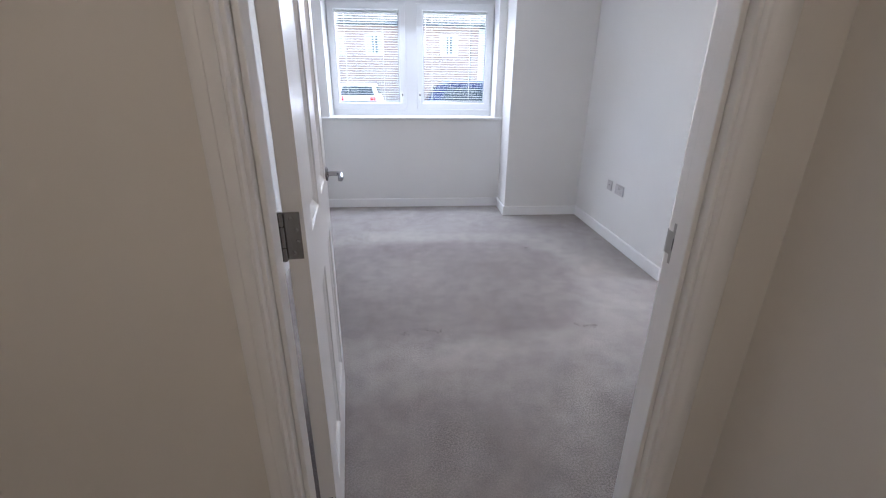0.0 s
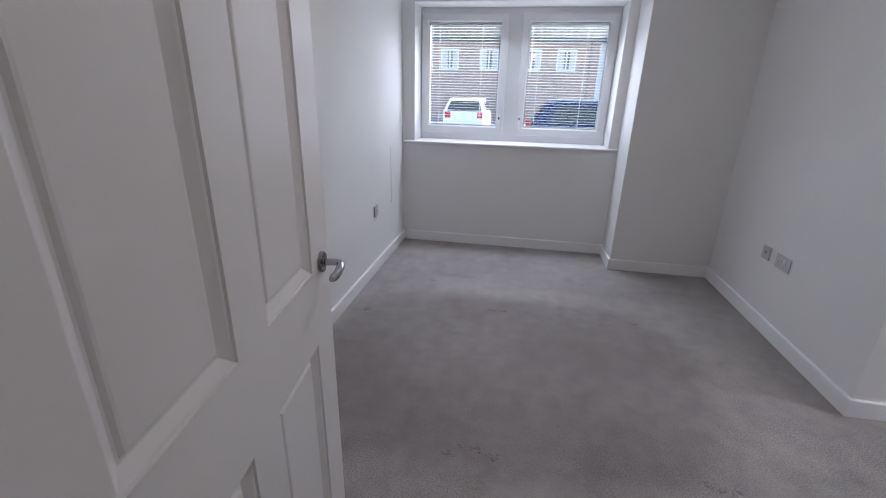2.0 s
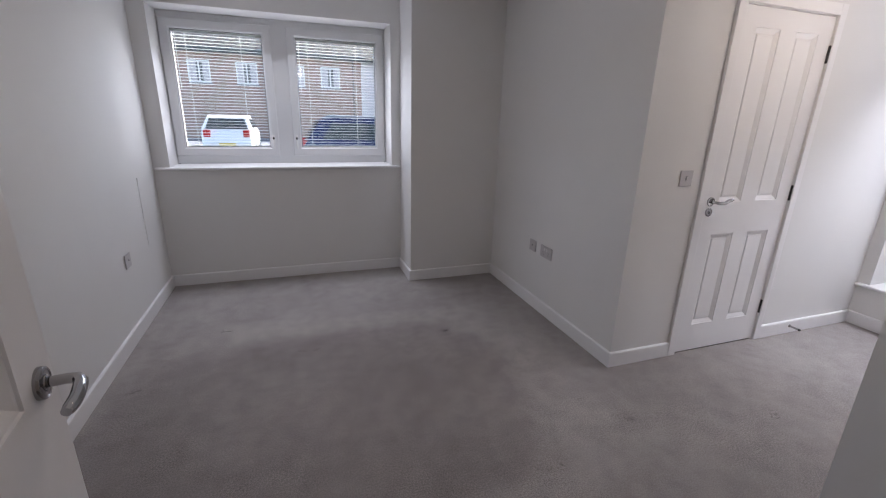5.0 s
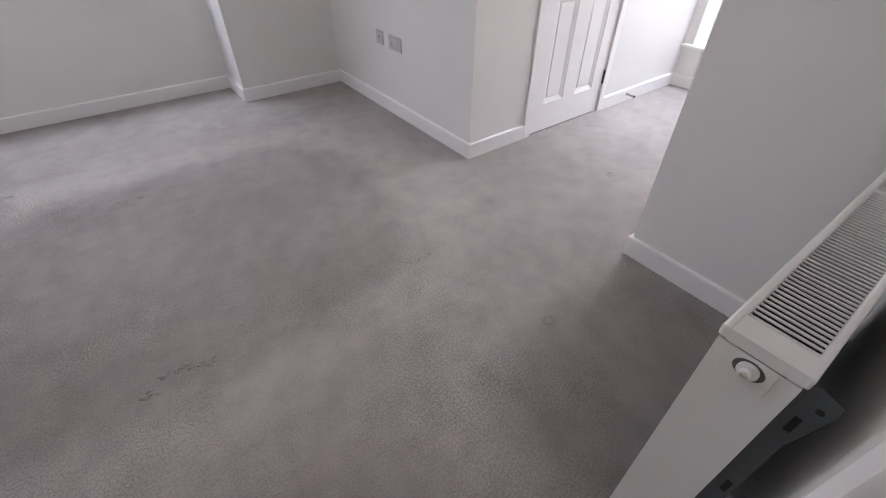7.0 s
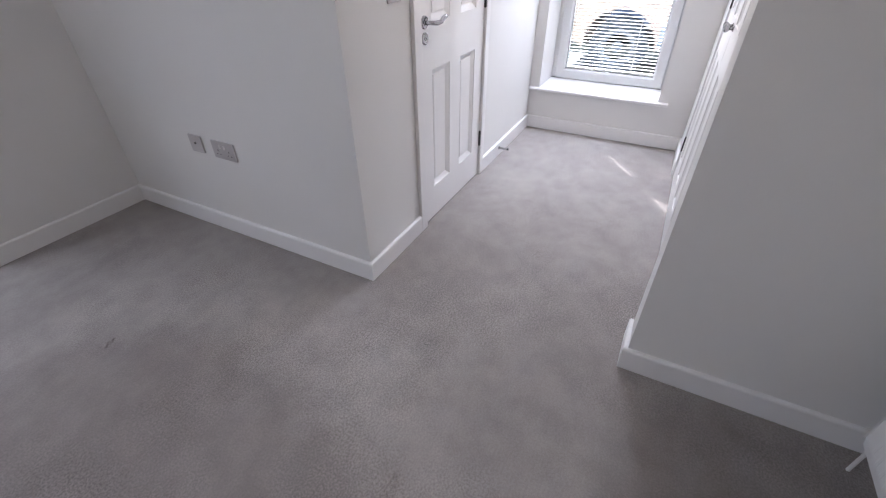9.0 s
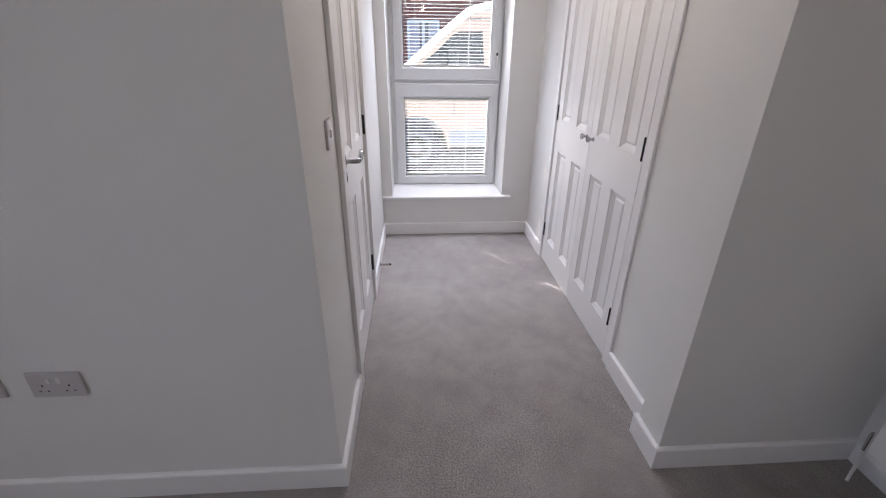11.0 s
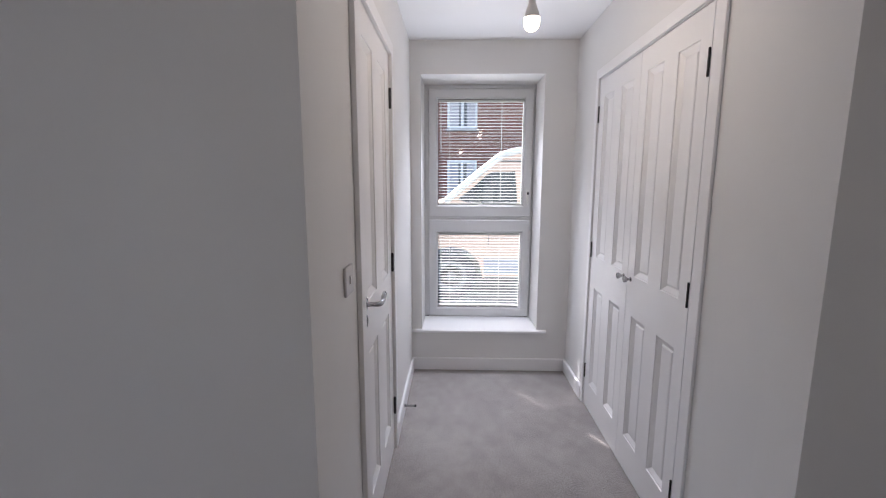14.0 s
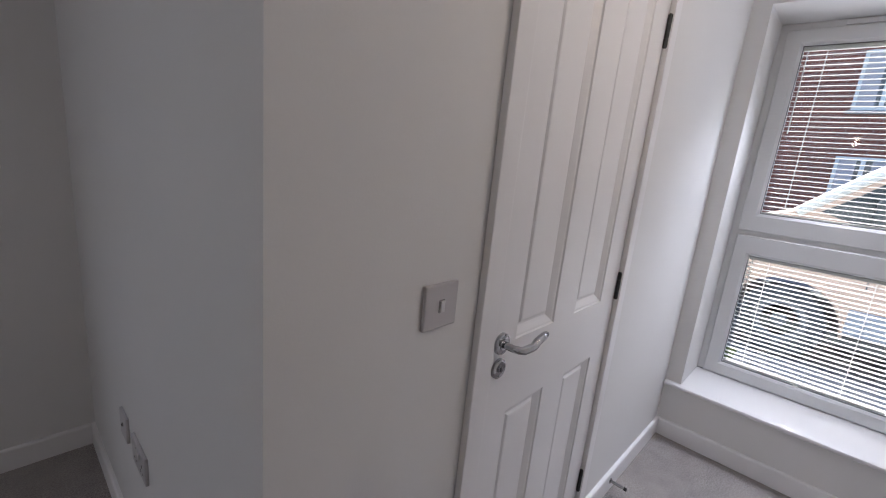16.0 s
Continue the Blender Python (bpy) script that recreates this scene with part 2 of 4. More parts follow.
def lathe(bm, prof, m=Matrix.Identity(4), seg=24):
    rings = []
    for r, z in prof:
        rings.append([bm.verts.new(m @ Vector((max(r, 1e-4) * math.cos(2 * math.pi * k / seg), max(r, 1e-4) * math.sin(2 * math.pi * k / seg), z))) for k in range(seg)])
    for a, b in zip(rings, rings[1:]):
        for k in range(seg):
            bm.faces.new((a[k], a[(k + 1) % seg], b[(k + 1) % seg], b[k]))
    bm.faces.new(rings[0][::-1])
    bm.faces.new(rings[-1])
    return bm


def prism(bm, outline, axis, a, b):
    """A closed outline of (u, v) pushed from a to b along an axis: x -> (y, z), y -> (x, z), z -> (x, y)."""
    def at(u, v, n):
        return {"x": (n, u, v), "y": (u, n, v), "z": (u, v, n)}[axis]
    lo = [bm.verts.new(at(u, v, a)) for u, v in outline]
    hi = [bm.verts.new(at(u, v, b)) for u, v in outline]
    n = len(outline)
    for k in range(n):
        bm.faces.new((lo[k], lo[(k + 1) % n], hi[(k + 1) % n], hi[k]))
    bm.faces.new(lo[::-1])
    bm.faces.new(hi)
    return bm


def wall(name, mat, axis, u0, u1, z0, z1, n0, n1, holes=(), label=""):
    """A solid wall along x or y from n0 to n1 in thickness, with rectangular holes (u0, u1, z0, z1) right through."""
    us = sorted({u0, u1, *[h[0] for h in holes], *[h[1] for h in holes]})
    zs = sorted({z0, z1, *[h[2] for h in holes], *[h[3] for h in holes]})
    us = [u for u in us if u0 <= u <= u1]
    zs = [z for z in zs if z0 <= z <= z1]
    bm = bmesh.new()
    cache = {}

    def v(i, j, n):
        key = (i, j, n)
        if key not in cache:
            cache[key] = bm.verts.new((us[i], n, zs[j]) if axis == "x" else (n, us[i], zs[j]))
        return cache[key]

    def solid(i, j):
        if not (0 <= i < len(us) - 1 and 0 <= j < len(zs) - 1):
            return False
        cu, cz = (us[i] + us[i + 1]) / 2, (zs[j] + zs[j + 1]) / 2
        return not any(h[0] < cu < h[1] and h[2] < cz < h[3] for h in holes)
    for i in range(len(us) - 1):
        for j in range(len(zs) - 1):
            if not solid(i, j):
                continue
            for n in (n0, n1):
                bm.faces.new((v(i, j, n), v(i + 1, j, n), v(i + 1, j + 1, n), v(i, j + 1, n)))
            for (di, dj), (p, q) in (((-1, 0), ((i, j), (i, j + 1))), ((1, 0), ((i + 1, j), (i + 1, j + 1))), ((0, -1), ((i, j), (i + 1, j))), ((0, 1), ((i, j + 1), (i + 1, j + 1)))):
                if not solid(i + di, j + dj):
                    bm.faces.new((v(*p, n0), v(*q, n0), v(*q, n1), v(*p, n1)))
    ob = part(name, bm, mat)
    return tagged(ob, label or "plain off-white painted plaster wall", "wall", kind="structure")


def ring(bm, x0, x1, z0, z1, w, y0, y1, chamfer=0.0, low=None, top=None):
    """A mitred rectangular frame, w wide (low and top: its rails), with an optional chamfer on its inner room-side edge (towards y0)."""
    def loop(i, y):
        b, t = [i + (r - w if r and i > 0.005 else 0) for r in (low, top)]
        return [bm.verts.new(p) for p in ((x0 + i, y, z0 + b), (x1 - i, y, z0 + b), (x1 - i, y, z1 - t), (x0 + i, y, z1 - t))]
    if chamfer:
        loops = [loop(0, y0 + 0.004), loop(0.004, y0), loop(w - chamfer, y0), loop(w, y0 + chamfer * 0.8), loop(w, y1), loop(0, y1)]
    else:
        loops = [loop(0, y0), loop(w, y0), loop(w, y1), loop(0, y1)]
    for a, b in zip(loops, loops[1:] + loops[:1]):
        for k in range(4):
            bm.faces.new((a[k], a[(k + 1) % 4], b[(k + 1) % 4], b[k]))
    return bm


# ---- the plan ----
X_W, Y_N, X_BOX, Y_BOX, X_E, Y_COR, X_COR = -0.89, 5.10, 1.05, 4.715, 1.837, 3.044, 4.03
Y_WARD, Y_PIER, X_PIER, X_PIER2, Y_S, Y_HALL, X_HALL = 1.888, 1.944, 1.845, 1.985, 1.197, 1.092, 0.785
H = 2.37
WIN1 = (-0.776, 0.97, 0.974, 2.127)
WIN2 = (2.110, 2.968, 0.314, 2.149)
DOOR1 = (-0.232, 0.649, 0.0, 2.02)
DOOR2 = (2.308, 3.058, 0.0, 2.02)
WARD = (2.418, 3.557, 0.0, 2.025)
TH, TH_E = 0.36, 0.42

floor = part("floor", boxed(-1.3, 4.45, -1.3, 5.46, -0.12, 0.0), CARPET)
tagged(floor, "soft grey-taupe cut-pile carpet with brushed patches", "carpet", kind="structure")
ceiling = part("ceiling", boxed(-1.3, 4.45, -1.3, 5.46, H, H + 0.15), CEIL)
tagged(ceiling, "flat white painted plaster ceiling", "ceiling", kind="structure")
wall("wall_west", WALL, "y", Y_S, Y_N + TH, 0, H, X_W - 0.2, X_W)
wall("wall_north", WALL, "x", X_W, X_BOX, 0, H, Y_N, Y_N + TH, [WIN1])
wall("wall_boxing", WALL, "x", X_BOX, X_E + 0.12, 0, H, Y_BOX, Y_N + TH, label="off-white boxed-out pier beside the window")
wall("wall_east", WALL, "y", Y_COR + 0.12, Y_BOX, 0, H, X_E, X_E + 0.12)
wall("wall_corridor_north", WALL, "x", X_E, X_COR, 0, H, Y_COR, Y_COR + 0.12, [DOOR2])
wall("wall_corridor_east", WALL, "y", Y_WARD - 0.8, Y_COR + 0.5, 0, H, X_COR, X_COR + TH_E, [WIN2])
wall("wall_wardrobe", WALL, "x", X_PIER2, X_COR, 0, H, Y_WARD - 0.12, Y_WARD, [WARD])
wall("wall_pier", WALL, "y", Y_S, Y_PIER, 0, H, X_PIER, X_PIER2, label="off-white wall end standing proud of the wardrobe wall")
wall("wall_south", WALL, "x", X_W - 0.2, X_PIER2, 0, H, Y_HALL + 0.01, Y_S, [DOOR1])
wall("wall_hall_face", HALLWALL, "x", X_W - 0.2, X_HALL, 0, H, Y_HALL, Y_HALL + 0.01, [DOOR1], "warm beige-white painted hall wall")
wall("wall_hall_east", HALLWALL, "y", -1.2, Y_HALL, 0, H, X_HALL, X_HALL + 0.12, label="warm beige-white painted hall wall")
wall("wall_hall_west", HALLWALL, "y", -1.2, Y_HALL, 0, H, -1.2, -1.09, label="warm beige-white painted hall wall")
wall("wall_hall_south", HALLWALL, "x", -1.2, X_HALL + 0.12, 0, H, -1.3, -1.2, label="warm beige-white painted hall wall")
# Unseen walls added behind the doors to stop sky light leaking through gaps.
wall("light_block_closet", WALL, "x", X_PIER2, X_COR, 0, H, Y_S - 0.12, Y_S)
wall("light_block_ensuite", WALL, "x", X_E + 0.12, X_COR + TH_E, 0, H, Y_COR + 0.6, Y_COR + 0.7)


# ---- skirting boards ----
SK_H, SK_T = 0.094, 0.016


def skirting(x0, y0, x1, y1, nx, ny, e0=0.0, e1=0.0):
    """Board on the wall line from (x0, y0) to (x1, y1), proud towards (nx, ny); e0, e1 lengthen its ends."""
    d = Vector((x1 - x0, y1 - y0, 0)).normalized()
    n = Vector((nx, ny, 0))
    a, b = Vector((x0, y0, 0)) - d * e0, Vector((x1, y1, 0)) + d * e1
    bm = bmesh.new()
    prof = [(0.0, 0.001), (SK_T, 0.001), (SK_T, SK_H - 0.008), (SK_T - 0.002, SK_H - 0.003), (SK_T - 0.007, SK_H), (0.0, SK_H)]
    lo = [bm.verts.new(a + n * p + Vector((0, 0, z))) for p, z in prof]
    hi = [bm.verts.new(b + n * p + Vector((0, 0, z))) for p, z in prof]
    for k in range(len(prof)):
        j = (k + 1) % len(prof)
        bm.faces.new((lo[k], lo[j], hi[j], hi[k]))
    bm.faces.new(lo)
    bm.faces.new(hi[::-1])
    return tagged(part("baseboard", bm, GLOSS), "white painted skirting board with a rounded top edge", "skirting board", kind="structure")


skirting(X_W, Y_S, X_W, Y_N, 1, 0)
skirting(X_W, Y_N, X_BOX, Y_N, 0, -1, -SK_T, 0)
skirting(X_BOX, Y_BOX, X_BOX, Y_N, -1, 0, SK_T, -SK_T)
skirting(X_BOX, Y_BOX, X_E, Y_BOX, 0, -1, 0, -SK_T)
skirting(X_E, Y_COR, X_E, Y_BOX, -1, 0, SK_T, 0)
skirting(X_E, Y_COR, 2.276, Y_COR, 0, -1)
skirting(3.082, Y_COR, X_COR, Y_COR, 0, -1, 0, -SK_T)
skirting(X_COR, Y_WARD, X_COR, Y_COR, -1, 0)
skirting(3.591, Y_WARD, X_COR, Y_WARD, 0, 1, 0, -SK_T)
skirting(X_PIER2, Y_WARD, 2.364, Y_WARD, 0, 1, -SK_T)
skirting(X_PIER, Y_PIER, X_PIER2, Y_PIER, 0, 1, 0, SK_T)
skirting(X_PIER2, Y_WARD, X_PIER2, Y_PIER, 1, 0)
skirting(X_PIER, Y_S, X_PIER, Y_PIER, -1, 0, 0, SK_T)
skirting(0.72, Y_S, X_PIER, Y_S, 0, 1, 0, -SK_T)
skirting(X_W, Y_S, -0.31, Y_S, 0, 1, -SK_T)
skirting(X_W - 0.2, Y_HALL, -0.271, Y_HALL, 0, -1)
skirting(X_HALL, -1.2, X_HALL, Y_HALL, -1, 0)


# ---- panel doors ----
PROFILE = [(0.0, 0.0), (0.0020, -0.0045), (0.007, -0.0060), (0.024, -0.0160), (0.029, -0.0165), (0.033, -0.0115), (0.037, -0.0105)]


def leaf(parent, w, h, t, panels):
    """A moulded panel leaf: x from 0 to w, z from 0 to h, faces at y = 0 and y = t. panels: (x0, x1, z0, z1)."""
    xs = sorted({0.0, w, *[p[0] for p in panels], *[p[1] for p in panels]})
    zs = sorted({0.0, h, *[p[2] for p in panels], *[p[3] for p in panels]})
    bm = bmesh.new()

    def q(pts):
        bm.faces.new([bm.verts.new(p) for p in pts])
    for y in (0.0, t):
        for a, b in zip(xs, xs[1:]):
            for c, d in zip(zs, zs[1:]):
                if not any(p[0] <= a and b <= p[1] and p[2] <= c and d <= p[3] for p in panels):
                    q(((a, y, c), (b, y, c), (b, y, d), (a, y, d)))
    q(((0, 0, 0), (0, t, 0), (0, t, h), (0, 0, h)))
    q(((w, 0, 0), (w, t, 0), (w, t, h), (w, 0, h)))
    q(((0, 0, 0), (w, 0, 0), (w, t, 0), (0, t, 0)))
    q(((0, 0, h), (w, 0, h), (w, t, h), (0, t, h)))
    bmesh.ops.remove_doubles(bm, verts=bm.verts, dist=1e-5)
    part("leaf", bm, GLOSS, parent)
    for x0, x1, z0, z1 in panels:
        bm = bmesh.new()
        for y, s in ((0.0, 1), (t, -1)):
            loops = []
            for i, d in PROFILE:
                yy = y - s * d
                loops.append([bm.verts.new(p) for p in ((x0 + i, yy, z0 + i), (x1 - i, yy, z0 + i), (x1 - i, yy, z1 - i), (x0 + i, yy, z1 - i))])
            for a, b in zip(loops, loops[1:]):
                for k in range(4):
                    bm.faces.new((a[k], a[(k + 1) % 4], b[(k + 1) % 4], b[k]))
            bm.faces.new(loops[-1])
        part("panel", bm, GLOSS, parent)


def screw(parent, m):
    part("screw", lathe(bmesh.new(), [(0.0046, 0.0), (0.0046, 0.0008), (0.0036, 0.0014), (0.0020, 0.0014), (0.0016, 0.0004), (0.0, 0.0004)], m, 14), CHROME, parent)


def hinge(parent, x, y, z, h=0.1, r=0.0065, mat=None):
    """A butt hinge knuckle, upright at (x, y), in three barrels with a pin."""
    bm = bmesh.new()
    for a, b in ((0.0, 0.27), (0.285, 0.715), (0.73, 1.0)):
        lo, hi = z - h / 2 + h * a, z - h / 2 + h * b
        tube(bm, [(x, y, lo), (x, y, lo + 0.0008), (x, y, hi - 0.0008), (x, y, hi)], [r * 0.9, r, r, r * 0.9], 16)
    tube(bm, [(x, y, z - h / 2 - 0.002), (x, y, z + h / 2 + 0.002)], r * 0.7, 12)
    return part("hinge", bm, mat or STEEL, parent, "steel butt hinge", True)


def lever(parent, x, y, z, toward, out, lock=None, rise=0.017, long=0.092):
    """A round-rose lever handle at (x, y, z) on a face that looks along out (+1 or -1 on y); it runs toward +1 or -1 on x."""
    m = pose(x, y, z, -90 * out)
    prof = [(0.026, 0.0), (0.026, 0.006), (0.0245, 0.0085), (0.021, 0.0095), (0.0205, 0.0085), (0.0135, 0.009), (0.013, 0.011), (0.0, 0.011)]
    h = part("lever_handle", lathe(bmesh.new(), prof, m, 32), CHROME, parent, "polished chrome lever handle on a round rose", True)
    pts = [(x, y + out * 0.01, z), (x, y + out * 0.035, z), (x + toward * 0.004, y + out * 0.048, z), (x + toward * 0.014, y + out * 0.054, z - 0.001)]
    pts += [(x + toward * (0.014 + long * k / 8), y + out * (0.054 + 0.004 * math.sin(k / 8 * 3.1)), z - 0.001 - 0.4 * rise * math.sin(k / 8 * math.pi) ** 2 * (k < 4) + rise * math.sin(k / 8 * math.pi / 2) ** 1.4) for k in range(1, 9)]
    part("lever", tube(bmesh.new(), pts, [0.0085, 0.0085, 0.009, 0.0095] + [0.0098] * 6 + [0.0092, 0.007], 16), CHROME, h, smooth=True)
    if lock:
        m = pose(x, y, lock, -90 * out)
        e = part("escutcheon", lathe(bmesh.new(), [(0.0245, 0.0), (0.0245, 0.006), (0.022, 0.0085), (0.018, 0.009), (0.016, 0.007), (0.008, 0.007), (0.0075, 0.010), (0.0, 0.010)], m, 32), CHROME, parent, "round chrome lock escutcheon", True)
        part("turn_slot", boxed(x - 0.002, x + 0.002, y + out * 0.0098, y + out * 0.0112, lock - 0.005, lock + 0.005), DARK, e)


def frame_board(parent, name, x0, x1, y0, y1, z0, z1, mat=None):
    return part(name, boxed(x0, x1, y0, y1, z0, z1, bevel=0.0025), mat or GLOSS, parent)


# bedroom door, standing open into the room
door_1 = thing("door_1", pose(-0.200, 1.203, 0.006, 0, 0, 97.5), "white four-panel moulded door standing open with chrome lever", "door", kind="structure")
W1 = 0.838
P1 = [(0.132, 0.376, 0.19, 0.800), (0.484, 0.722, 0.19, 0.800), (0.132, 0.376, 0.990, 1.88), (0.484, 0.722, 0.990, 1.88)]
hold = Vector((0, -0.044, 0))
leaf(door_1, W1, 1.981, 0.040, P1)
for ch in door_1.children:
    ch.location = hold
lever(door_1, W1 - 0.055, -0.044, 0.997, -1, -1, rise=-0.003, long=0.078)
lever(door_1, W1 - 0.055, -0.004, 0.997, -1, 1, rise=-0.003, long=0.078)
for z in (0.225, 1.026, 1.80):
    kn = hinge(door_1, -0.005, 0.002, z, 0.102, 0.0078)
    part("hinge_plate", boxed(-0.0016, -0.0001, -0.036, 0.0, z - 0.051, z + 0.051, bevel=0.0004, seg=1), STEEL, kn)
    for k in range(4):
        screw(kn, pose(-0.0016, -0.019 - 0.009 * (k in (1, 2)), z - 0.037 + k * 0.0247, 0, -90, 0))
part("latch_plate", boxed(W1, W1 + 0.0012, -0.036, -0.012, 0.93, 1.065), CHROME, door_1)

lining_1 = thing("trim", None, "white door lining with moulded architraves and steel strike plate", "door frame", kind="structure")
y0, y1 = Y_HALL - 0.001, Y_S + 0.001
frame_board(lining_1, "jamb", -0.231, -0.204, y0, y1, 0, 2.019)
frame_board(lining_1, "jamb", 0.618, 0.648, y0, y1, 0, 2.019)
frame_board(lining_1, "head", -0.204, 0.618, y0, y1, 1.992, 2.019)
frame_board(lining_1, "door_stop", -0.2035, -0.1915, 1.113, 1.157, 0, 1.9915)
frame_board(lining_1, "door_stop", 0.6055, 0.6175, 1.113, 1.157, 0, 1.9915)
frame_board(lining_1, "door_stop", -0.191, 0.605, 1.113, 1.157, 1.979, 1.9915)
for z in (0.231, 1.032, 1.806):
    pl = part("hinge_plate", boxed(-0.2038, -0.2022, 1.165, 1.201, z - 0.051, z + 0.051, bevel=0.0004, seg=1), STEEL, lining_1, "steel hinge plate")
    for k in range(4):
        screw(pl, pose(-0.2022, 1.185 - 0.010 * (k in (1, 2)), z - 0.037 + k * 0.0247, 0, 90, 0))
strike = part("strike_plate", boxed(0.6162, 0.6178, 1.150, 1.180, 0.965, 1.055, bevel=0.0005), STRIKE, lining_1, "bright steel strike plate")
part("latch_hole", boxed(0.6152, 0.6164, 1.157, 1.173, 0.998, 1.022), DARK, strike)
bm = bmesh.new()
prism(bm, [(0.6178, 1.179), (0.6162, 1.179), (0.6162, 1.194), (0.6175, 1.201), (0.621, 1.2055), (0.6225, 1.2045), (0.619, 1.200), (0.6178, 1.194)], "z", 0.985, 1.035)
part("strike_lip", bm, STRIKE, strike)
for z in (0.976, 1.044):
    part("screw", lathe(bmesh.new(), [(0.004, 0), (0.004, 0.001), (0.0015, 0.0004)], pose(0.6162, 1.165, z, 0, -90, 0), 12), CHROME, strike)

ARCH = [(0.0, 0.0), (0.0, 0.008), (0.003, 0.0125), (0.008, 0.0130), (0.0105, 0.0095), (0.015, 0.0135), (0.022, 0.0180), (0.029, 0.0185), (0.032, 0.0150), (0.052, 0.0140), (0.0565, 0.0105), (0.0575, 0.0)]


def architrave(parent, x0, x1, top, y, out):
    """Moulded architrave round an opening from x0 to x1; its profile runs outwards from the opening's edge."""
    for name, path in (("architrave_leg", "l"), ("architrave_leg", "r"), ("architrave_head", "h")):
        bm = bmesh.new()
        ends = []
        for e in (0, 1):
            row = []
            for o, p in ARCH:
                if path == "l":
                    v = (x0 - o, y + out * p, 0.001 if e == 0 else top + o)
                elif path == "r":
                    v = (x1 + o, y + out * p, 0.001 if e == 0 else top + o)
                else:
                    v = (x0 - o if e == 0 else x1 + o, y + out * p, top + o)
                row.append(bm.verts.new(v))
            ends.append(row)
        n = len(ARCH)
        for k in range(n):
            bm.faces.new((ends[0][k], ends[0][(k + 1) % n], ends[1][(k + 1) % n], ends[1][k]))
        bm.faces.new(ends[0])
        bm.faces.new(ends[1][::-1])
        part(name, bm, GLOSS, parent, smooth=True)


architrave(lining_1, -0.212, 0.626, 2.0, Y_HALL, -1)
architrave(lining_1, -0.212, 0.626, 2.0, Y_S, 1)

# closed door to the next room, off the passage
door_2 = thing("door_2", pose(2.340, Y_COR - 0.001, 0.008), "white four-panel moulded door, closed, chrome lever and lock", "door", kind="structure")
P2 = [(0.103, 0.283, 0.182, 0.775), (0.403, 0.583, 0.182, 0.775), (0.103, 0.283, 0.968, 1.885), (0.403, 0.583, 0.968, 1.885)]
leaf(door_2, 0.686, 1.981, 0.040, P2)
lever(door_2, 0.042, 0.0, 0.974, 1, -1, 0.912)
for z in (0.24, 1.005, 1.79):
    hinge(door_2, 0.690, -0.006, z, 0.09, mat=DULLSTEEL)
lining_2 = thing("trim", None, "white square-edged door lining and slim architrave", "door frame", kind="structure")
frame_board(lining_2, "jamb", 2.309, 2.337, Y_COR, Y_COR + 0.119, 0, 2.019)
frame_board(lining_2, "jamb", 3.029, 3.057, Y_COR, Y_COR + 0.119, 0, 2.019)
frame_board(lining_2, "head", 2.337, 3.029, Y_COR, Y_COR + 0.119, 1.993, 2.019)
frame_board(lining_2, "architrave_leg", 2.276, 2.334, Y_COR - 0.018, Y_COR - 0.0005, 0.001, 2.053)
frame_board(lining_2, "architrave_leg", 3.032, 3.082, Y_COR - 0.018, Y_COR - 0.0005, 0.001, 2.053)
frame_board(lining_2, "architrave_head", 2.334, 3.032, Y_COR - 0.018, Y_COR - 0.0005, 1.996, 2.053)
# Black strip stands for the shade in the gap under the door.
part("gap_shade_strip", boxed(2.337, 3.029, Y_COR + 0.004, Y_COR + 0.036, 0.0, 0.004), DARK, lining_2)

# double wardrobe doors
PW = [(0.0700, 0.2145, 0.165, 0.775), (0.3255, 0.470, 0.165, 0.775), (0.0700, 0.2145, 0.965, 1.882), (0.3255, 0.470, 0.965, 1.882)]
for x, knob_x, hinge_x in ((2.445, 0.501, 0.0), (2.989, 0.040, 0.541)):
    d = thing("wardrobe_door", pose(x, Y_WARD - 0.034, 0.008), "white four-panel moulded wardrobe door, closed, round chrome knob", "wardrobe door", group="double wardrobe doors")
    leaf(d, 0.541, 1.981, 0.036, PW)
    bm = lathe(bmesh.new(), [(0.011, 0.0), (0.011, 0.003), (0.006, 0.006), (0.0055, 0.014), (0.012, 0.020), (0.0155, 0.027), (0.0145, 0.033), (0.009, 0.037), (0.0, 0.038)], pose(knob_x, 0.036, 0.945, -90), 28)
    part("knob", bm, CHROME, d, "round polished chrome knob", True)
    for z in (0.225, 1.0, 1.79):
        hinge(d, hinge_x, 0.0415, z, 0.09, 0.0042, mat=DULLSTEEL)
lining_3 = thing("trim", None, "plain white square-edged frame round the wardrobe doors", "door frame", kind="structure")
yw = Y_WARD
frame_board(lining_3, "jamb", 2.419, 2.442, yw - 0.119, yw, 0, 2.024)
frame_board(lining_3, "jamb", 3.533, 3.556, yw - 0.119, yw, 0, 2.024)
frame_board(lining_3, "head", 2.442, 3.533, yw - 0.119, yw, 1.996, 2.024)
frame_board(lining_3, "architrave_leg", 2.366, 2.424, yw + 0.0005, yw + 0.012, 0.001, 2.053)
frame_board(lining_3, "architrave_leg", 3.548, 3.589, yw + 0.0005, yw + 0.012, 0.001, 2.053)
frame_board(lining_3, "architrave_head", 2.424, 3.548, yw + 0.0005, yw + 0.012, 1.999, 2.053)


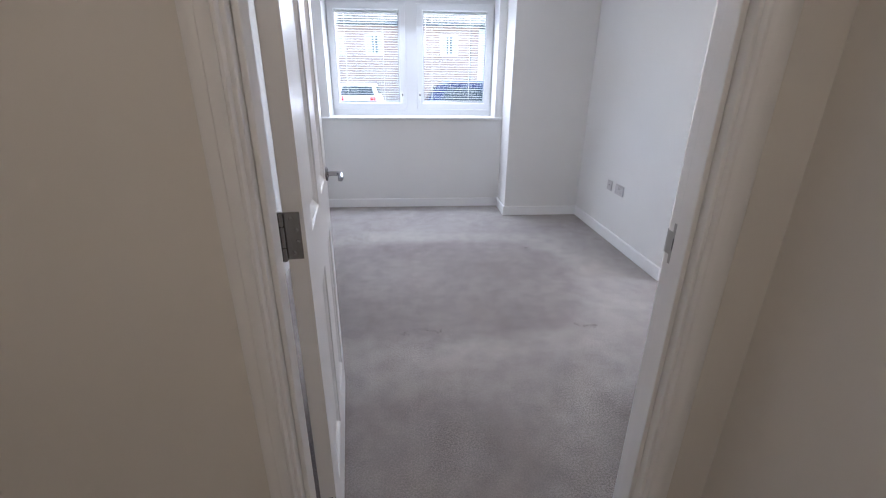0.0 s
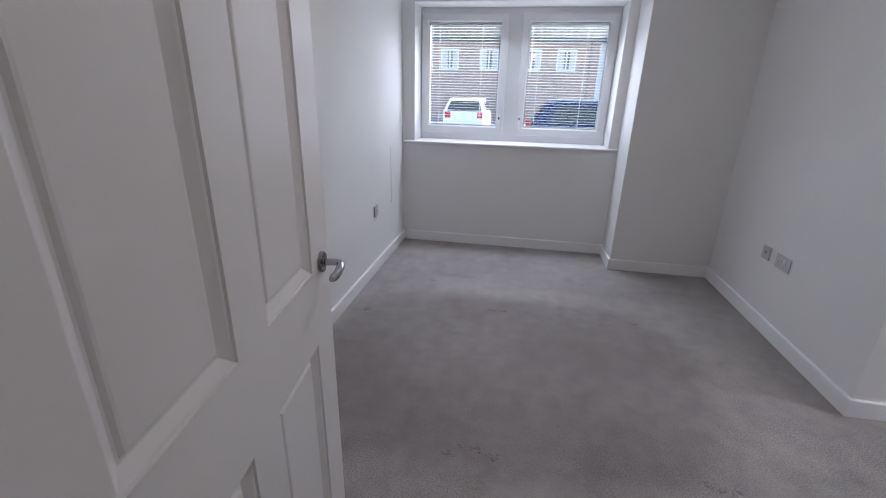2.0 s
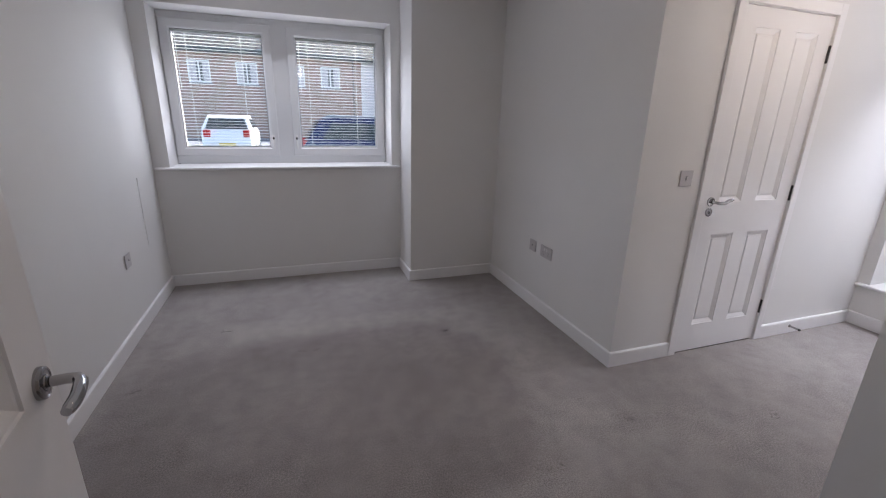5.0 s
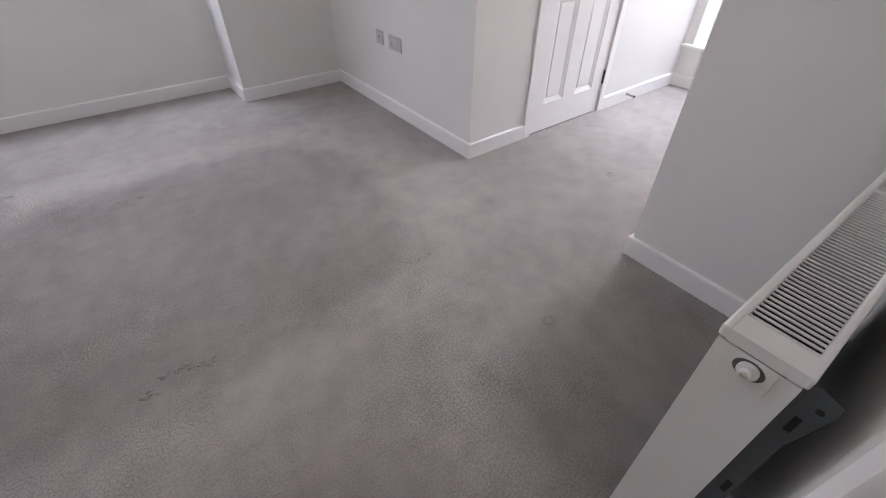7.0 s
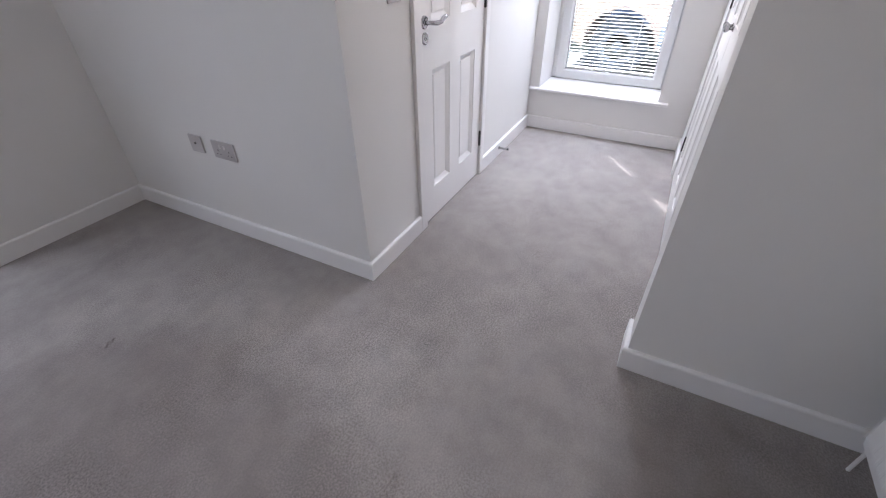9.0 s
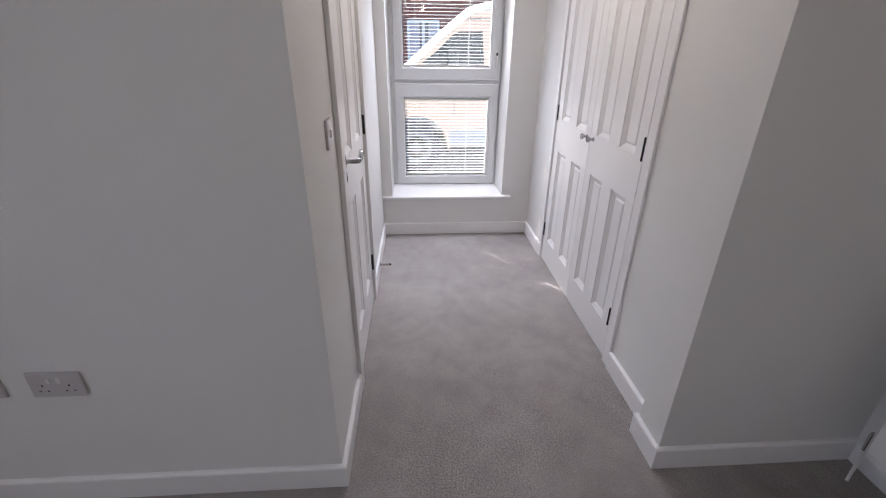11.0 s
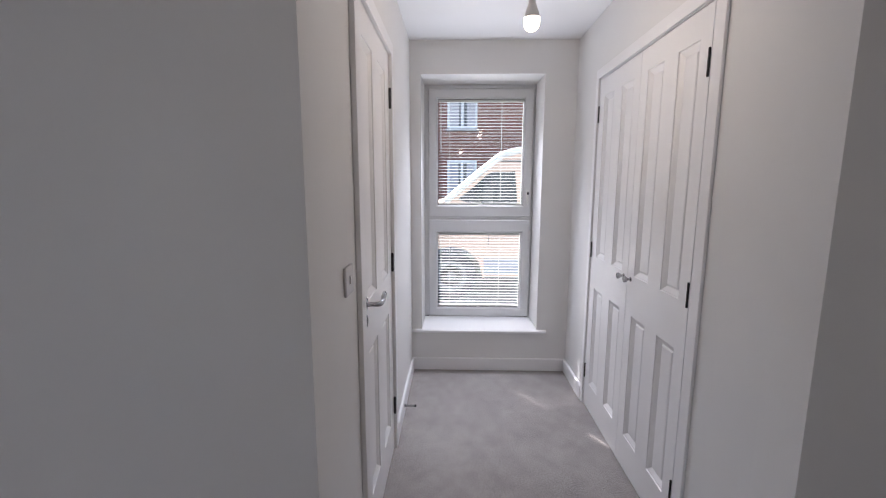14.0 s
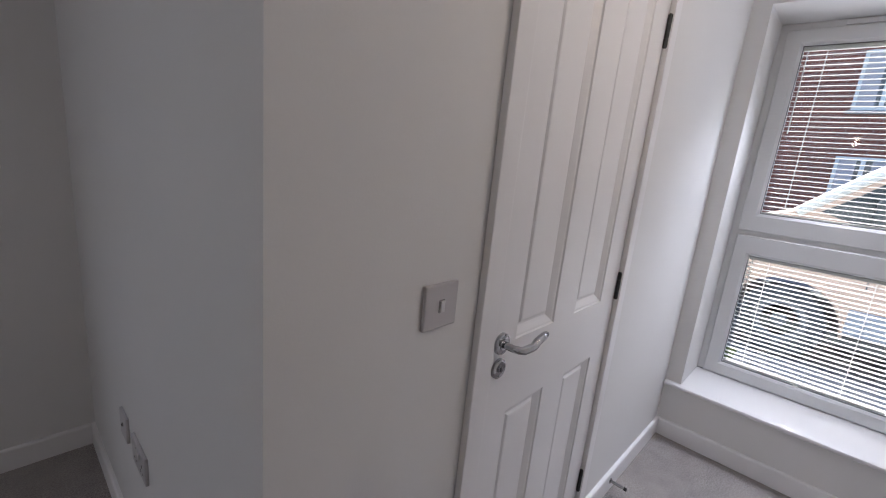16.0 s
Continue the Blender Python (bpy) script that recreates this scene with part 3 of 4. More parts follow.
# ---- windows with blinds between the panes ----
def slat_mesh(w, holes):
    """A shallow curved slat, x from 0 to w, with a cord hole at each given x."""
    bm = bmesh.new()
    prof = [(-0.0114, -0.0015), (-0.0060, 0.0004), (0.0060, 0.0004), (0.0114, -0.0015)]
    cuts = [0.0]
    for h in holes:
        cuts += [h - 0.006, h + 0.006]
    cuts.append(w)
    for i, (a, b) in enumerate(zip(cuts, cuts[1:])):
        for k in range(3):
            if i % 2 == 1 and k == 1:
                continue
            bm.faces.new([bm.verts.new((x, prof[j][0], prof[j][1])) for x, j in ((a, k), (b, k), (b, k + 1), (a, k + 1))])
    bmesh.ops.remove_doubles(bm, verts=bm.verts, dist=1e-5)
    me = bpy.data.meshes.new("slat")
    bm.to_mesh(me)
    bm.free()
    me.materials.append(SLAT)
    return me


def blind(parent, x0, x1, z0, z1, y, tilt, open_cords, wand_left=True):
    """Slats, rails, ladder cords and a tilt wand in the space between two panes."""
    pitch, w = 0.0235, x1 - x0
    holes = [w * 0.14, w * 0.75]
    me, plain = slat_mesh(w - 0.008, holes), slat_mesh(w - 0.008, [])
    part("head_rail", boxed(x0 + 0.002, x1 - 0.002, y - 0.009, y + 0.009, z1 - 0.02, z1 - 0.001, bevel=0.002), SLAT, parent)
    part("bottom_rail", boxed(x0 + 0.004, x1 - 0.004, y - 0.008, y + 0.008, z0 + 0.001, z0 + 0.010, bevel=0.002), SLAT, parent)
    n = round((z1 - z0 - 0.034) / pitch)
    pitch = (z1 - z0 - 0.034) / n
    for k in range(n):
        s = new("slat", me if open_cords[0] <= k < open_cords[1] else plain)
        s.parent = parent
        s.matrix_local = pose(x0 + 0.004, y, z0 + 0.020 + k * pitch, tilt + random.uniform(-1.5, 1.5), random.uniform(-0.12, 0.12), 0)
    for h in holes:
        for dy in (-0.0134, 0.0134):
            part("ladder_cord", tube(bmesh.new(), [(x0 + h, y + dy, z0 + 0.004), (x0 + h, y + dy, z1 - 0.01)], 0.0009, 6), CORD, parent)
    wx = x0 + 0.022 if wand_left else x1 - 0.022
    part("tilt_wand", tube(bmesh.new(), [(wx, y - 0.012, z1 - 0.018), (wx + 0.002, y - 0.012, z1 - 0.35 * (z1 - z0) - 0.12)], [0.0022, 0.0026], 8), CORD, parent)
    part("magnet_slider", boxed((x0 + x1) / 2 - 0.012, (x0 + x1) / 2 + 0.012, y - 0.028, y - 0.019, z0 - 0.006, z0 + 0.004, bevel=0.002), WHITEPLASTIC, parent)


def sash(win, x0, x1, z0, z1, w, handle_x=None, handle_z=None, tilt=-6, open_cords=(0, 0), low=None, top=None):
    part("sash", ring(bmesh.new(), x0, x1, z0, z1, w, -0.018, 0.05, 0.014, low, top), UPVC, win)
    gx0, gx1, gz0, gz1 = x0 + w, x1 - w, z0 + (low or w), z1 - (top or w)
    for y in (0.0, 0.034):
        g = part("pane", boxed(gx0 - 0.006, gx1 + 0.006, y, y + 0.004, gz0 - 0.006, gz1 + 0.006), GLASS, win, "clear window pane")
        g.visible_shadow = False
    part("glazing_gasket", ring(bmesh.new(), gx0 - 0.001, gx1 + 0.001, gz0 - 0.001, gz1 + 0.001, 0.004, -0.003, 0.0), BRACKET, win)
    blind(win, gx0, gx1, gz0, gz1, 0.019, tilt, open_cords)
    if handle_x is not None:
        hb = part("window_handle", boxed(handle_x - 0.011, handle_x + 0.011, -0.029, -0.018, handle_z - 0.03, handle_z + 0.03, bevel=0.004), WHITEPLASTIC, win, "white window handle with a black key button")
        part("handle_grip", tube(bmesh.new(), [(handle_x, -0.03, handle_z), (handle_x, -0.045, handle_z - 0.004), (handle_x, -0.05, handle_z - 0.02), (handle_x, -0.047, handle_z - 0.085)], [0.009, 0.009, 0.009, 0.006], 12), WHITEPLASTIC, hb, smooth=True)
        part("key_button", lathe(bmesh.new(), [(0.0095, 0), (0.0095, 0.004), (0.007, 0.005)], pose(handle_x, -0.052, handle_z + 0.002, 90) @ Matrix.Diagonal((0.8, 1.3, 1, 1)), 14), RUBBER, hb)


window_1 = thing("window_1", pose(0, 5.37, 0), "white double casement window with slim blinds between its panes", "window", kind="structure")
a, b, c, d = WIN1
part("frame", ring(bmesh.new(), a + 0.001, b - 0.001, c + 0.001, d - 0.001, 0.05, 0.0, 0.07), UPVC, window_1)
part("mullion", boxed(0.020, 0.152, 0.0005, 0.069, c + 0.051, d - 0.051), UPVC, window_1)
part("frame_rail", boxed(a + 0.051, 0.0195, 0.0005, 0.069, c + 0.0505, c + 0.066), UPVC, window_1)
part("frame_rail", boxed(0.1525, b - 0.051, 0.0005, 0.069, c + 0.0505, c + 0.066), UPVC, window_1)
sash(window_1, a + 0.010, 0.026, c + 0.068, d - 0.050, 0.072, -0.014, 1.190)
sash(window_1, 0.146, b - 0.016, c + 0.068, d - 0.050, 0.072, 0.176, 1.190)
for x in (-0.42, 0.46):
    part("trickle_vent", boxed(x, x + 0.22, -0.012, 0.0, d - 0.030, d - 0.014, bevel=0.003), UPVC, window_1)
for x in (a + 0.012, b - 0.012):
    part("corner_dirt", boxed(x - 0.009, x + 0.009, -0.004, -0.0002, c + 0.002, c + 0.006), BRACKET, window_1)

window_2 = thing("window_2", pose(4.36, 2.968, 0, 0, 0, -90), "tall white two-part window with slim blinds between its panes", "window", kind="structure")
wd = WIN2[1] - WIN2[0]
part("frame", ring(bmesh.new(), 0.001, wd - 0.001, WIN2[2] + 0.001, WIN2[3] - 0.001, 0.05, 0.0, 0.07), UPVC, window_2)
part("transom", boxed(0.051, wd - 0.051, 0.0005, 0.069, 1.060, 1.175), UPVC, window_2)
sash(window_2, 0.034, wd - 0.016, 1.142, WIN2[3] - 0.032, 0.073, wd - 0.048, 1.325, tilt=3, open_cords=(1, 7), low=0.094)
sash(window_2, 0.034, wd - 0.016, WIN2[2] + 0.010, 1.116, 0.073, tilt=3, open_cords=(12, 40), top=0.104)
part("trickle_vent", boxed(0.24, 0.60, -0.014, 0.0, WIN2[3] - 0.028, WIN2[3] - 0.008, bevel=0.003), UPVC, window_2)
for x in (0.014, wd - 0.03):
    part("corner_dirt", boxed(x - 0.012, x + 0.018, -0.006, -0.0002, WIN2[2] + 0.002, WIN2[2] + 0.007), BRACKET, window_2)


def window_board(x0, x1, r0, r1, z, m, depth):
    base = thing("window_sill", m, "white painted window board with a rounded nose", "window sill", kind="structure")
    bm = boxed(r0 + 0.001, r1 - 0.001, -0.0005, depth, z - 0.003, z)
    part("board", bm, GLOSS, base)
    bm = bmesh.new()
    prof = [(-0.0005, z), (-0.024, z), (-0.030, z - 0.004), (-0.032, z - 0.011), (-0.030, z - 0.018), (-0.024, z - 0.022), (-0.0005, z - 0.022)]
    part("nosing", prism(bm, prof, "x", x0, x1), GLOSS, base, smooth=True)


window_board(-0.872, 1.046, WIN1[0], WIN1[1], 0.977, pose(0, Y_N, 0), 0.269)
window_board(-0.072, 0.925, 0.0, wd, 0.318, pose(X_COR, 2.968, 0, 0, 0, -90), 0.329)


# ---- radiator ----
def radiator():
    x0, x1, yf, yb, z0, z1 = 0.752, 1.716, 1.351, 1.257, 0.168, 0.869
    r = thing("radiator", pose(x0, yb, 0), "white fluted panel radiator with a slotted top grille on the wall", "radiator")
    w, dp = x1 - x0, yf - yb
    bm = bmesh.new()
    n, pts = int((w - 0.06) / 0.0333), []
    pts.append((0.0, dp - 0.012))
    pts.append((0.006, dp - 0.003))
    pts.append((0.028, dp - 0.002))
    for k in range(n):
        u = 0.032 + k * (w - 0.064) / n
        s = (w - 0.064) / n
        pts += [(u, dp - 0.002), (u + s * 0.16, dp - 0.0034), (u + s * 0.34, dp - 0.0034), (u + s * 0.5, dp - 0.002)]
    pts += [(w - 0.028, dp - 0.002), (w - 0.006, dp - 0.003), (w, dp - 0.012)]
    zs = [z0, z0 + 0.03, z0 + 0.045, z1 - 0.075, z1 - 0.06, z1 - 0.022]
    rows = []
    for j, z in enumerate(zs):
        flat = j in (0, 1, 4, 5)
        rows.append([bm.verts.new((u, (max(y, dp - 0.002) if flat and 0.02 < u < w - 0.02 else y) - (0.006 if j in (0,) else 0), z)) for u, y in pts])
    for a, b in zip(rows, rows[1:]):
        for k in range(len(pts) - 1):
            bm.faces.new((a[k], a[k + 1], b[k + 1], b[k]))
    back = [bm.verts.new((u, dp - 0.016, z)) for u, z in ((0, z0), (w, z0), (w, zs[-1]), (0, zs[-1]))]
    bm.faces.new(back)
    part("front_panel", bm, ENAMEL, r)
    part("rear_panel", boxed(0.004, w - 0.004, 0.004, 0.016, z0 + 0.004, z1 - 0.025, bevel=0.003), ENAMEL, r)
    for u in (0.0, w - 0.0016):
        bm = boxed(u, u + 0.0016, 0.004, dp - 0.003, z0 + 0.01, z1 - 0.020)
        part("side_panel", bm, ENAMEL, r)
    # air vent plug, set in an oval cut-out of the side cover
    m = pose(-0.0024, 0.049, z1 - 0.036, 0, -90, 0)
    part("vent_recess", lathe(bmesh.new(), [(0.0135, 0.0), (0.0135, 0.0006), (0.0, 0.0006)], m @ Matrix.Diagonal((1, 1.25, 1, 1)), 28), BRACKET, r, "dark oval cut-out round the vent plug")
    part("vent_plug", lathe(bmesh.new(), [(0.0115, 0.0), (0.0115, 0.004), (0.0095, 0.006), (0.0065, 0.0065), (0.006, 0.012), (0.004, 0.0125), (0.0035, 0.009), (0.0, 0.009)], m, 24), WHITEPLASTIC, r, "round white vent plug", True)
    part("vent_plate", boxed(-0.0024, 0.0, 0.024, 0.076, z1 - 0.062, z1 - 0.0185, bevel=0.0008, seg=1), ENAMEL, r)
    # top grille
    g = part("top_grille", boxed(0, w, dp - 0.012, dp, z1 - 0.018, z1, bevel=0.0035), ENAMEL, r, "slotted white top grille")
    part("grille_edge", boxed(0, w, 0.0, 0.010, z1 - 0.018, z1, bevel=0.003), ENAMEL, g)
    part("grille_edge", boxed(0.0004, 0.036, 0.008, dp - 0.010, z1 - 0.0178, z1 - 0.0006), ENAMEL, g)
    part("grille_edge", boxed(w - 0.036, w - 0.0004, 0.008, dp - 0.010, z1 - 0.0178, z1 - 0.0006), ENAMEL, g)
    # Added black sheets put the radiator's inner shade between the grille bars.
    part("grille_shade", boxed(0.036, w - 0.036, 0.017, dp - 0.018, z1 - 0.024, z1 - 0.022), DARK, g, "dark sheet for the shade under the grille")
    for yy in (0.0105, dp - 0.0185):
        part("grille_shade", boxed(0.036, w - 0.036, yy, yy + 0.006, z1 - 0.034, z1 - 0.006), DARK, g)
    n = 92
    me = None
    for k in range(n):
        u = 0.036 + (k + 0.5) * (w - 0.072) / n
        if me is None:
            bar = part("grille_bar", boxed(-0.0017, 0.0017, 0.009, dp - 0.011, z1 - 0.0046, z1 - 0.0012, bevel=0.001, seg=1), ENAMEL, g)
            me = bar.data
        else:
            bar = new("grille_bar", me)
            bar.parent = g
        bar.location = (u, 0, 0)
    # convector fins seen through the grille
    bm = bmesh.new()
    for k in range(36):
        u = 0.03 + k * (w - 0.06) / 36
        box(bm, u, u + 0.001, 0.018, 0.044, z0 + 0.05, z1 - 0.035)
        box(bm, u + 0.012, u + 0.013, 0.048, dp - 0.02, z0 + 0.05, z1 - 0.035)
    tagged(part("convector_fin", bm, BRACKET, r), kind="stuff")
    for u in (0.045, w - 0.075):
        top = z1 - 0.052
        b = part("wall_bracket", prism(bmesh.new(), [(0.003, z0 + 0.06), (-0.024, z0 + 0.06), (-0.024, top - 0.10), (-0.038, top - 0.012), (-0.036, top), (-0.010, top + 0.010), (0.003, top + 0.004)], "x", u - 0.0015, u + 0.0015), ZINC, r, "grey zinc-plated wall bracket")
        part("bracket_arm", boxed(u - 0.0015, u + 0.0015, Y_S + 0.003 - yb, -0.0241, z0 + 0.06, z0 + 0.12), ZINC, b)
        part("bracket_foot", boxed(u - 0.012, u + 0.012, Y_S + 0.0005 - yb, Y_S + 0.003 - yb, z0 + 0.05, z0 + 0.13), ZINC, b)
        for k in range(3):
            part("bracket_slot", boxed(u - 0.0020, u - 0.0015, -0.019, -0.011, top - 0.075 - k * 0.18, top - 0.045 - k * 0.18, bevel=0.0002, seg=1), DARK, b)
        part("bracket_hole", lathe(bmesh.new(), [(0.0045, 0.0), (0.0045, 0.0005)], pose(u - 0.0015, -0.024, top - 0.020, 0, -90, 0), 12), DARK, b)
    for u in (w * 0.5,):
        part("grille_clip", boxed(u - 0.006, u + 0.006, 0.006, dp - 0.008, z1 - 0.006, z1 - 0.0004, bevel=0.001, seg=1), ENAMEL, g)
    tail = [(w + 0.002, 0.036, z0 + 0.022), (w + 0.034, 0.036, z0 + 0.022)]
    v = part("valve_tail", tube(bmesh.new(), tail, 0.008, 14), CHROME, r, smooth=True)
    part("valve_body", tube(bmesh.new(), [(w + 0.034, 0.036, z0 - 0.02), (w + 0.034, 0.036, z0 + 0.04), (w + 0.034, 0.036, z0 + 0.055)], [0.009, 0.011, 0.008], 16), CHROME, v, smooth=True)
    part("supply_pipe", tube(bmesh.new(), [(w + 0.034, 0.036, 0.0), (w + 0.034, 0.036, z0 - 0.015)], 0.0055, 12), WHITEPLASTIC, v, smooth=True)
    part("valve_nut", tube(bmesh.new(), [(w + 0.008, 0.036, z0 + 0.022), (w + 0.020, 0.036, z0 + 0.022)], 0.0135, 6), CHROME, v)
    return r


radiator()


# ---- sockets and switch ----
def plate(name, m, w, h, label, category, mat=PLATE):
    t = thing(name, m, label, category)
    part("plate", boxed(-w / 2, w / 2, -0.009, 0.0, -h / 2, h / 2, bevel=0.003), mat, t)
    return t


def pins(t, x, z):
    part("pin_hole", boxed(x - 0.002, x + 0.002, -0.0094, -0.0085, z + 0.005, z + 0.013), DARK, t)
    for s in (-1, 1):
        part("pin_hole", boxed(x + s * 0.011 - 0.003, x + s * 0.011 + 0.003, -0.0094, -0.0085, z - 0.012, z - 0.008), DARK, t)


def double_socket(m):
    t = plate("double_socket", m, 0.146, 0.086, "pale grey double wall socket with two white rockers", "socket")
    for s in (-1, 1):
        pins(t, s * 0.036, -0.010)
        part("rocker", boxed(s * 0.014 - 0.006, s * 0.014 + 0.006, -0.0125, -0.008, 0.008, 0.028, bevel=0.0015), ROCKER, t)
    return t


def single_outlet(m, label):
    t = plate("wall_outlet", m, 0.086, 0.086, label, "wall outlet")
    part("socket_hole", lathe(bmesh.new(), [(0.006, 0), (0.006, 0.003), (0.0035, 0.0032), (0.0035, 0.001)], pose(0, -0.009, 0.004, 90), 16), STEEL, t)
    part("socket_hole", lathe(bmesh.new(), [(0.0032, 0), (0.0032, 0.0008)], pose(0, -0.012, 0.004, 90), 12), DARK, t)
    return t


double_socket(pose(X_E, 3.812, 0.478, 0, 0, -90))
single_outlet(pose(X_E, 4.000, 0.480, 0, 0, -90), "pale grey aerial outlet plate on the wall")
single_outlet(pose(X_W, 4.252, 0.503, 0, 0, 90), "pale grey outlet plate low on the wall")
sw = plate("light_switch", pose(2.160, Y_COR, 1.120), 0.086, 0.086, "pale grey single light switch beside the closed door", "light switch")
part("rocker", boxed(-0.0055, 0.0055, -0.0135, -0.008, -0.011, 0.011, bevel=0.0018), ROCKER, sw)
part("rocker_gap", boxed(-0.0068, 0.0068, -0.0094, -0.0085, -0.0122, 0.0122), BRACKET, sw)

# thin white cord hanging down the wall by the window
cord = part("blind_pull", tube(bmesh.new(), [(X_W + 0.003, 4.684, 0.475), (X_W + 0.0028, 4.686, 0.62), (X_W + 0.003, 4.683, 0.80), (X_W + 0.0028, 4.69, 0.955)], 0.0022, 8), CORD, smooth=True)
tagged(cord, "thin white blind cord hanging against the wall", "blind cord")

# door stop on the skirting
stop = thing("door_stop", pose(3.375, Y_COR - SK_T, 0.055), "chrome skirting door stop with a black rubber tip", "door stop")
part("base", lathe(bmesh.new(), [(0.012, 0), (0.012, 0.003), (0.007, 0.006)], pose(0, 0, 0, 90), 18), CHROME, stop, smooth=True)
part("rod", tube(bmesh.new(), [(0, -0.004, 0), (0, -0.062, 0)], 0.0065, 14), STEEL, stop, smooth=True)
part("tip", tube(bmesh.new(), [(0, -0.061, 0), (0, -0.072, 0)], 0.0075, 14), RUBBER, stop, smooth=True)


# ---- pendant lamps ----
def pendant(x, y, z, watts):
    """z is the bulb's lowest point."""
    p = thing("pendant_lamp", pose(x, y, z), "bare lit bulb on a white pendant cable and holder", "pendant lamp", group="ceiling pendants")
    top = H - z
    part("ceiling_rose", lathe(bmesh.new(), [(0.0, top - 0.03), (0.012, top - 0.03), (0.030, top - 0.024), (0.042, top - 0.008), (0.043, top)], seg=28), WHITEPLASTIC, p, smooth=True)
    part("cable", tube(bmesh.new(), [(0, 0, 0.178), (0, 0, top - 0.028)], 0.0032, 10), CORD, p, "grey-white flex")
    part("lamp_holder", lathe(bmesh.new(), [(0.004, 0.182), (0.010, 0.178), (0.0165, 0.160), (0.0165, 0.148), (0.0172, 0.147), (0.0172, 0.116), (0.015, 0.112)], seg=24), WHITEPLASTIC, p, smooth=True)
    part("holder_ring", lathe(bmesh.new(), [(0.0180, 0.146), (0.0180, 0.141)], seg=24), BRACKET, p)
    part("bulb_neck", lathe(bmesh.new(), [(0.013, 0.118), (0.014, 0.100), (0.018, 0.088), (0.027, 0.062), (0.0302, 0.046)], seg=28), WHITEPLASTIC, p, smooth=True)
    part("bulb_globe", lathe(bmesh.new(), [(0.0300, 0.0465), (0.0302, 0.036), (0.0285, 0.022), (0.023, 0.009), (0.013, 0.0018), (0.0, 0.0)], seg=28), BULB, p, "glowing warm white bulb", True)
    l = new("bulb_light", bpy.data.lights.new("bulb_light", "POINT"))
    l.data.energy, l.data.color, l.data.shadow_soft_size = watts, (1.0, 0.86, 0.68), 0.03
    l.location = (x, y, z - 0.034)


pendant(2.700, 2.437, 1.982, 0.85)
pendant(0.31, 2.63, 1.955, 0.62)
# Unseen pendant, added behind the start to give the hall its warm light.
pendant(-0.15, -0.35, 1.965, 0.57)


# ---- outside ----
GZ = -0.18
ground = part("ground", boxed(-300, 300, -300, 300, GZ - 0.2, GZ), ASPHALT)
tagged(ground, "grey asphalt parking court and road", "road", kind="structure")
verge = part("grass_verge", boxed(-6, 6.05, 5.47, 8.2, GZ - 0.05, GZ + 0.045), GRASS)
tagged(verge, "strip of mown green grass outside the window", "grass", kind="stuff")
verge2 = part("grass_verge", boxed(4.40, 6.25, 2.98, 5.46, GZ - 0.05, GZ + 0.045), GRASS)
tagged(verge2, "corner of mown green grass outside the window", "grass", kind="stuff")
pavement = part("pavement", boxed(4.40, 6.30, -8, 2.84, GZ - 0.05, GZ + 0.06), PAVING)
tagged(pavement, "pale concrete pavement along the wall", "pavement", kind="structure")
kerb = part("kerb", boxed(4.40, 6.25, 2.845, 2.975, GZ - 0.05, GZ + 0.075, bevel=0.015), PAVING)
tagged(kerb, "pale concrete kerb stone edging", "kerb", kind="structure")
kerb2 = part("kerb", boxed(-8, 6.05, 8.205, 8.33, GZ - 0.05, GZ + 0.075, bevel=0.015), PAVING)
tagged(kerb2, "pale concrete kerb stone edging", "kerb", kind="structure")


def house_window(parent, x, z, w, h, lights=2):
    """On a facade whose face is local y = 0, looking to -y."""
    wnd = part("window", ring(bmesh.new(), x - w / 2, x + w / 2, z - h / 2, z + h / 2, 0.07, -0.03, 0.06), UPVC, parent)
    part("pane", boxed(x - w / 2 + 0.06, x + w / 2 - 0.06, 0.01, 0.03, z - h / 2 + 0.06, z + h / 2 - 0.06), HOUSEPANE, wnd)
    for k in range(1, lights):
        u = x - w / 2 + w * k / lights
        part("mullion", boxed(u - 0.04, u + 0.04, -0.025, 0.02, z - h / 2 + 0.05, z + h / 2 - 0.05), UPVC, wnd)
    for a, b in ((x - w / 2 + 0.075, x - w * 0.12), (x + w * 0.16, x + w / 2 - 0.075)):
        part("curtain", boxed(a, b, -0.004, 0.009, z - h / 2 + 0.07, z + h / 2 - 0.07), CURTAIN, wnd)
    part("sill", boxed(x - w / 2 - 0.06, x + w / 2 + 0.06, -0.07, 0.02, z - h / 2 - 0.08, z - h / 2 - 0.001, bevel=0.01), PAVING, wnd)


